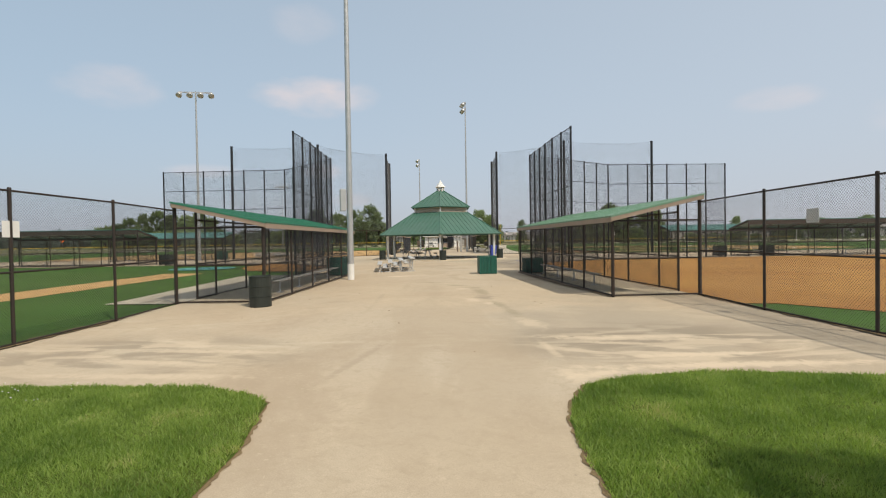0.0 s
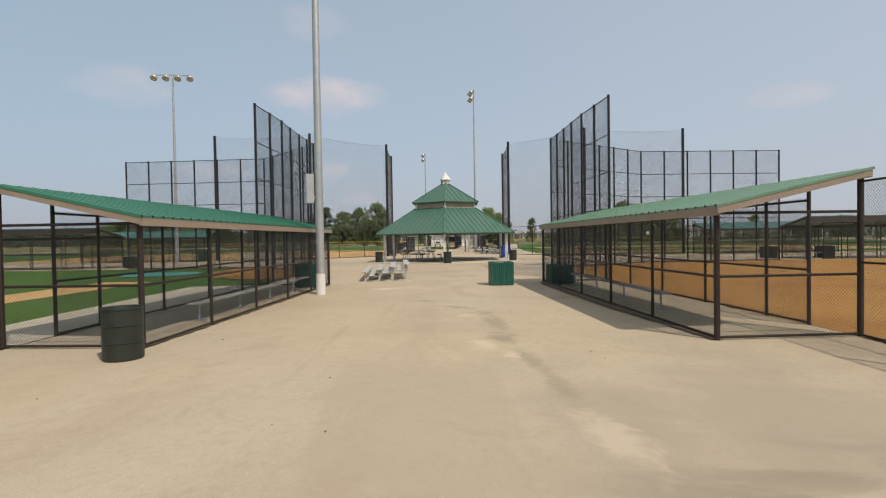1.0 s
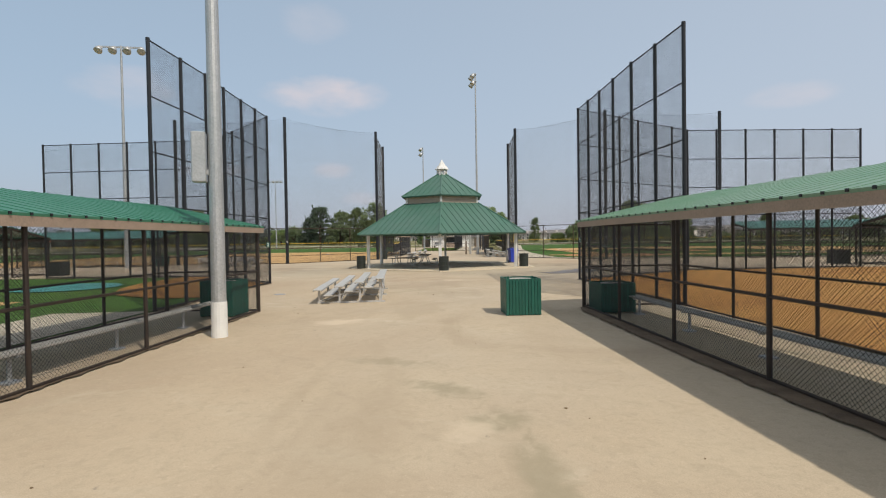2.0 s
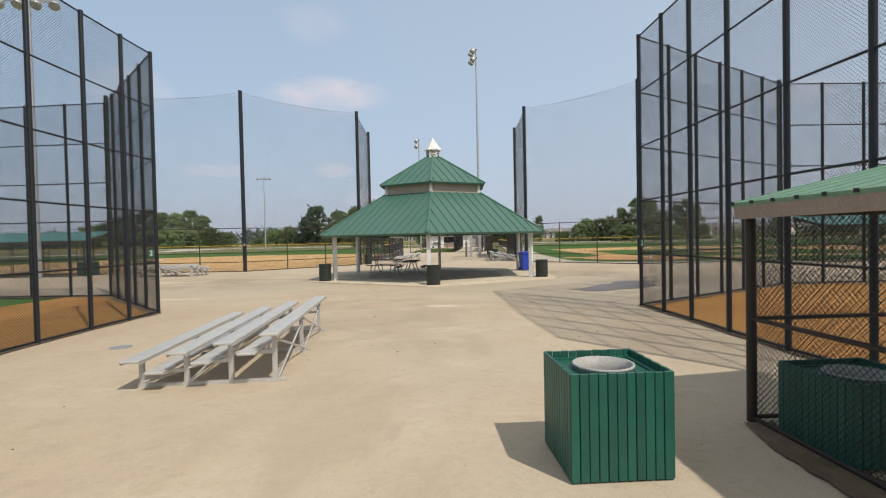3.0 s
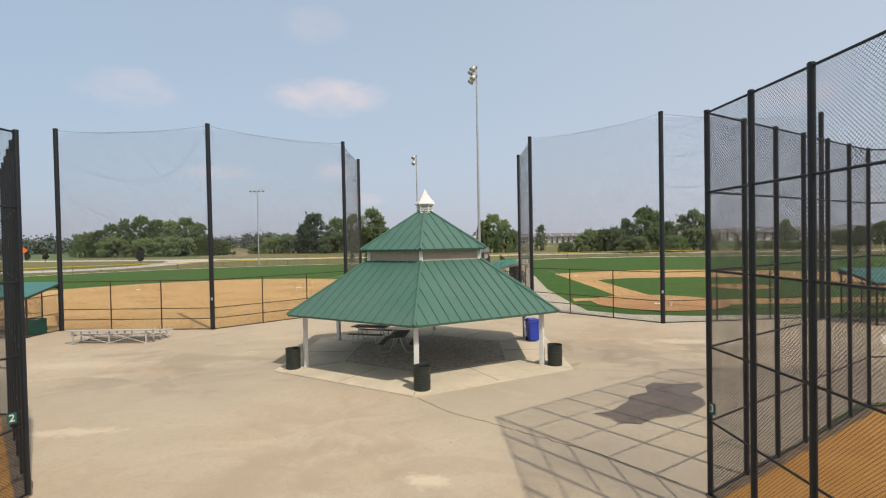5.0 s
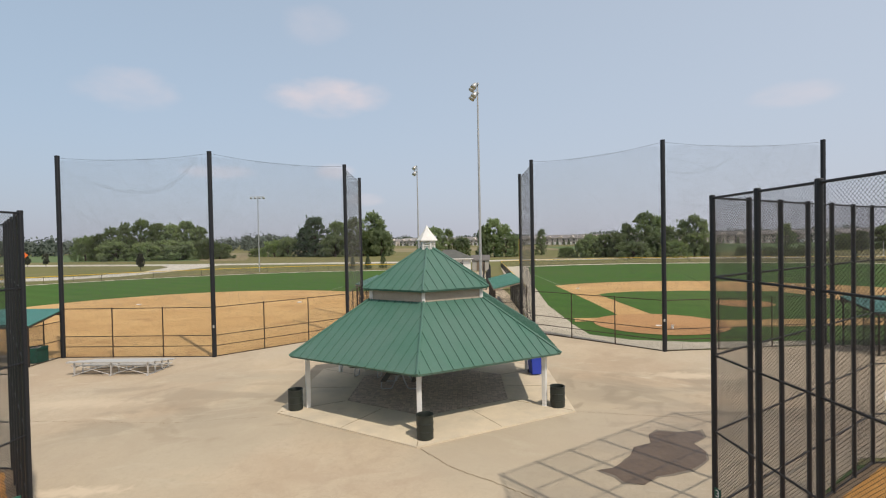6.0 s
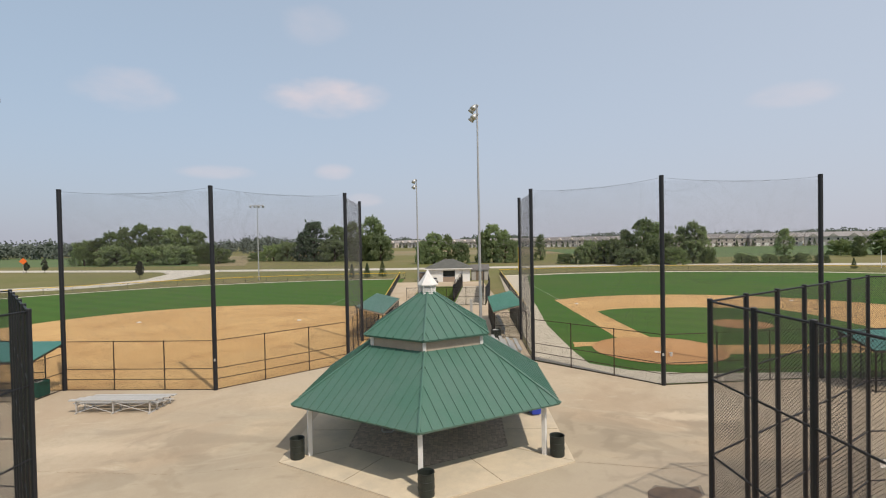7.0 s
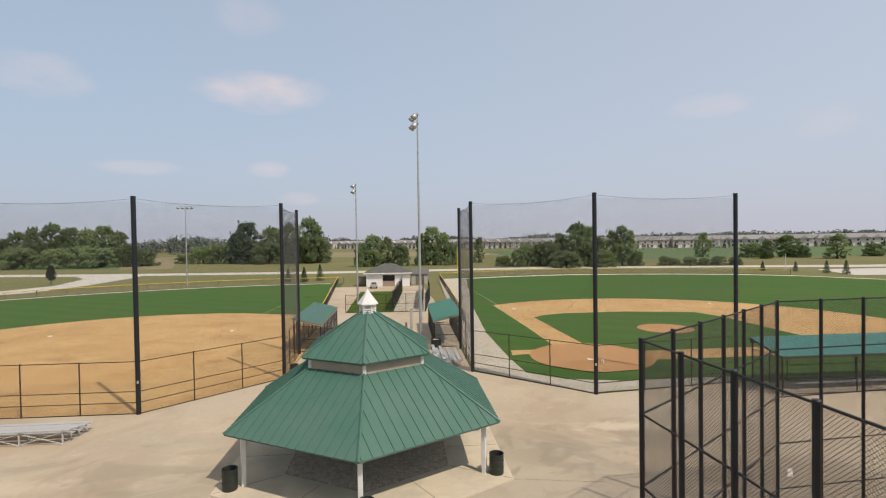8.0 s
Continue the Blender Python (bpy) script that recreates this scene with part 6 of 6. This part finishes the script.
# bases
for x, y in ((HX, HY + 27.4), (HX + 27.4, HY), (HX + 27.4, HY + 27.4), (-16.1, 67.8), (-34.4, 67.8)):
    bm = bmesh.new()
    box(bm, -0.19, 0.19, -0.19, 0.19, 0, 0.08, bevel=0.02)
    ob = new("base", mesh_of(bm, "base", M_WHITE))
    ob.matrix_basis = pose(x, y, L3)
    tagged(ob, "white square base bag on dirt", "base", "bases")


# ---- grass blades in the foreground ----
def grass_blades(name, label, poly, x0, x1, y0, y1, count, seed):
    g = np.random.default_rng(seed)
    xs, ys = g.uniform(x0, x1, count * 2), g.uniform(y0, y1, count * 2)
    keep = np.zeros(len(xs), bool)
    for (xa, ya), (xb, yb) in zip(poly, poly[1:] + poly[:1]):
        if ya != yb:
            keep ^= ((ya > ys) != (yb > ys)) & (xs < (xb - xa) * (ys - ya) / (yb - ya) + xa)
    xs, ys = xs[keep][:count], ys[keep][:count]
    n = len(xs)
    tuft = np.array([noise.noise((x * 2.2, y * 2.2, 3)) + 0.6 * noise.noise((x * 7, y * 7, 5)) for x, y in zip(xs, ys)])
    h = np.maximum(0.015, 0.03 + 0.03 * g.random(n) + 0.028 * tuft)
    w = 0.003 + 0.004 * g.random(n)
    a = g.random(n) * 6.283
    dx, dy = np.cos(a) * w, np.sin(a) * w
    lx, ly = (g.random(n) - 0.5) * h * 1.8, (g.random(n) - 0.5) * h * 1.8
    z = np.full(n, 0.03)
    verts = np.stack([np.stack([xs - dx, ys - dy, z], 1), np.stack([xs + dx, ys + dy, z], 1), np.stack([xs + lx, ys + ly, z + h], 1)], 1).reshape(-1, 3)
    me = bpy.data.meshes.new(name)
    me.from_pydata(verts.tolist(), [], np.arange(3 * n).reshape(-1, 3).tolist())
    me.materials.append(M_BLADE)
    tagged(new(name, me), label, "grass", "", "stuff")


def clover(inside, x0, x1, y0, y1, count, seed):
    r = random.Random(seed)
    bm = bmesh.new()
    k = 0
    while k < count:
        x, y = r.uniform(x0, x1), r.uniform(y0, y1)
        if not inside(x, y) or noise.noise((x * 0.9, y * 0.9, 8)) < 0.05:
            continue
        m = Matrix.Translation((x, y, 0.075 + 0.03 * r.random()))
        bmesh.ops.create_icosphere(bm, subdivisions=1, radius=0.005 + 0.003 * r.random(), matrix=m)
        k += 1
    tagged(new("clover", mesh_of(bm, "clover", M_WHITE)), "tiny white clover flowers in the lawn", "flowers", "", "stuff")


def poly_inside(poly):
    def test(x, y):
        c = False
        for (xa, ya), (xb, yb) in zip(poly, poly[1:] + poly[:1]):
            if (ya > y) != (yb > y) and x < (xb - xa) * (y - ya) / (yb - ya) + xa:
                c = not c
        return c
    return test


# a tree behind the start of the walk that throws its shade on the lawn
plant("dark", 6.35, -12.45, 5.4, 2.6)
LAWN_L = [(-6.2, -6.93), (-2.6, -6.96), (-1.5, -7.03), (-0.92, -7.3), (-0.58, -7.62), (-0.45, -8.3), (-0.36, -8.9), (-0.36, -9.5), (-0.4, -40), (-6.1, -40)]
LAWN_R = [(2.5, -40), (2.38, -9.6), (2.37, -9.1), (2.45, -8.2), (2.58, -7.7), (2.88, -7.08), (3.4, -6.8), (4.4, -6.58), (5.2, -6.64), (6.2, -6.84), (8.55, -6.9), (8.6, -40)]
for nm, pts in (("soil_edge_left", LAWN_L), ("soil_edge_right", LAWN_R)):
    sheet(nm, wobble([(x + (0.03 if nm.endswith("left") else -0.035), y + 0.04) for x, y in pts], 0.03, 0.045, 6, 10.0), L2 + 0.006, M_SOIL, "worn brown soil edge of the lawn", "soil")
sheet("lawn_left", wobble(LAWN_L, 0.3, 0.06), L3, M_LAWN, "lush lawn with a worn soil edge", "lawn")
sheet("lawn_right", wobble(LAWN_R, 0.3, 0.06), L3, M_LAWN, "lush lawn with a worn soil edge", "lawn")
grass_blades("grass", "short uneven green grass blades", wobble([(x - 0.01, max(y, -11.4) + 0.04) for x, y in LAWN_L], 0.04, 0.05, 0, 7.0), -6.1, -0.3, -11.2, -6.5, 150000, 1)
grass_blades("grass", "short uneven green grass blades", wobble([(x - 0.005, max(y, -11.4) + 0.0) for x, y in LAWN_R], 0.04, 0.05, 0, 7.0), 2.3, 8.5, -11.2, -6.5, 160000, 2)
clover(poly_inside(LAWN_L), -6.1, -2.9, -9, -6.9, 70, 5)


# ---- signs ----
def number_sign(x, y, z, heading, text, size=0.2):
    t = thing("field_sign", "small green plate with a white number", "sign", "field signs", pose(x, y, z, 0, 0, heading) @ Matrix.Scale(0.8, 4))
    bm = bmesh.new()
    box(bm, -0.09, 0.09, -0.008, 0.008, -0.13, 0.13, bevel=0.004)
    part("plate", bm, M_SLAT, t, "green sign plate")
    cu = bpy.data.curves.new("digit", "FONT")
    cu.body, cu.size, cu.align_x, cu.align_y, cu.extrude = text, size * 1.25, "CENTER", "CENTER", 0.002
    cu.materials.append(M_WHITE)
    ob = new("digit", cu)
    ob.parent = t
    ob.matrix_basis = pose(0, -0.012, 0, 90, 0, 0)


number_sign(-6.66, 21.6, 1.75, 52, "2")
t = thing("notice_plate", "blank weathered white notice plate on chain link", "sign", "notice plates", pose(14.15, 26.95, 2.0))
bm = bmesh.new()
box(bm, -0.09, 0.09, -0.006, 0.006, -0.13, 0.13, bevel=0.003)
part("plate", bm, M_WHITE, t)
number_sign(6.9, 21.9, 1.75, -68, "3")
for x, y in ((13.62, 41.55), (-12.62, 41.4)):
    t = thing("post_plate", "small white plate on a net post", "sign", "post plates", pose(x, y, 1.85))
    bm = bmesh.new()
    box(bm, -0.05, 0.05, -0.012, 0.012, -0.08, 0.08, bevel=0.004)
    part("plate", bm, M_LINER, t)


for x, y, z in ((8.47, -2.79, 2.07), (-6.04, -4.38, 2.0)):
    t = thing("notice_plate", "blank weathered white notice plate on chain link", "sign", "notice plates", pose(x, y, z, 0, 0, 90))
    bm = bmesh.new()
    box(bm, -0.17, 0.17, -0.006, 0.006, -0.14, 0.14, bevel=0.003)
    part("plate", bm, M_WHITE, t)


def work_sign():
    t = thing("road_sign", "orange diamond road-work sign on a stand", "sign", "", pose(-147.7, 180, 0, 0, 0, 30))
    bm = bmesh.new()
    box(bm, -0.8, 0.8, -0.02, 0.02, -0.8, 0.8, Matrix.Translation((0, 0, 4.2)) @ Matrix.Rotation(radians(45), 4, "Y"))
    part("panel", bm, M_ORANGE, t)
    bm = bmesh.new()
    tube(bm, (0, 0.06, 0), (0, 0.06, 4.2), 0.05, n=6)
    part("stand", bm, M_GALV, t)


work_sign()


# ---- cracks, covers and small litter on the paving ----
def crack(points, seed):
    r = random.Random(seed)
    bm = bmesh.new()
    line = []
    for (xa, ya), (xb, yb) in zip(points, points[1:]):
        n = int(math.hypot(xb - xa, yb - ya) / 0.12)
        for k in range(n):
            line.append((xa + (xb - xa) * k / n + r.uniform(-0.03, 0.03), ya + (yb - ya) * k / n + r.uniform(-0.03, 0.03)))
    prev = None
    for x, y in line:
        w = 0.006 + 0.008 * r.random()
        cur = (bm.verts.new((x - w, y - w * 0.5, 0)), bm.verts.new((x + w, y + w * 0.5, 0)))
        if prev:
            bm.faces.new((prev[0], prev[1], cur[1], cur[0]))
        prev = cur
    ob = new("crack", mesh_of(bm, "crack", M_SOIL))
    ob.matrix_basis = pose(0, 0, L3 - 0.004)
    tagged(ob, "thin dark crack across the paving", "crack", "paving cracks")


crack([(0.67, 28.2), (1.7, 26.83), (2.66, 26.1), (3.8, 25.15), (5.2, 24.0), (6.6, 22.4)], 3)
crack([(6.4, 31.6), (9.5, 31.0), (14, 31.6)], 4)
crack([(-5.2, 31.3), (-9.0, 30.6), (-15, 30.9)], 5)
t = thing("valve_cover", "round grey metal valve cover in paving", "cover", "", pose(-4.65, 17.34, L2))
bm = bmesh.new()
lathe(bm, [(0.2, -0.02), (0.2, 0.008), (0.17, 0.012), (0.16, 0.008)], 20)
part("lid", bm, M_GALV, t)
r_lit = random.Random(8)
litter_bm = bmesh.new()
for k in range(46):
    x, y = r_lit.uniform(-3.5, 5), r_lit.uniform(-6, 26)
    s = 0.006 + 0.009 * r_lit.random()
    box(litter_bm, -s, s, -s * 0.6, s * 0.6, 0, s * 0.7, pose(x, y, L2, 0, 0, r_lit.random() * 360))
tagged(new("litter", mesh_of(litter_bm, "litter", M_SOIL)), "scattered small dark pebbles and dry leaves", "litter", "", "stuff")
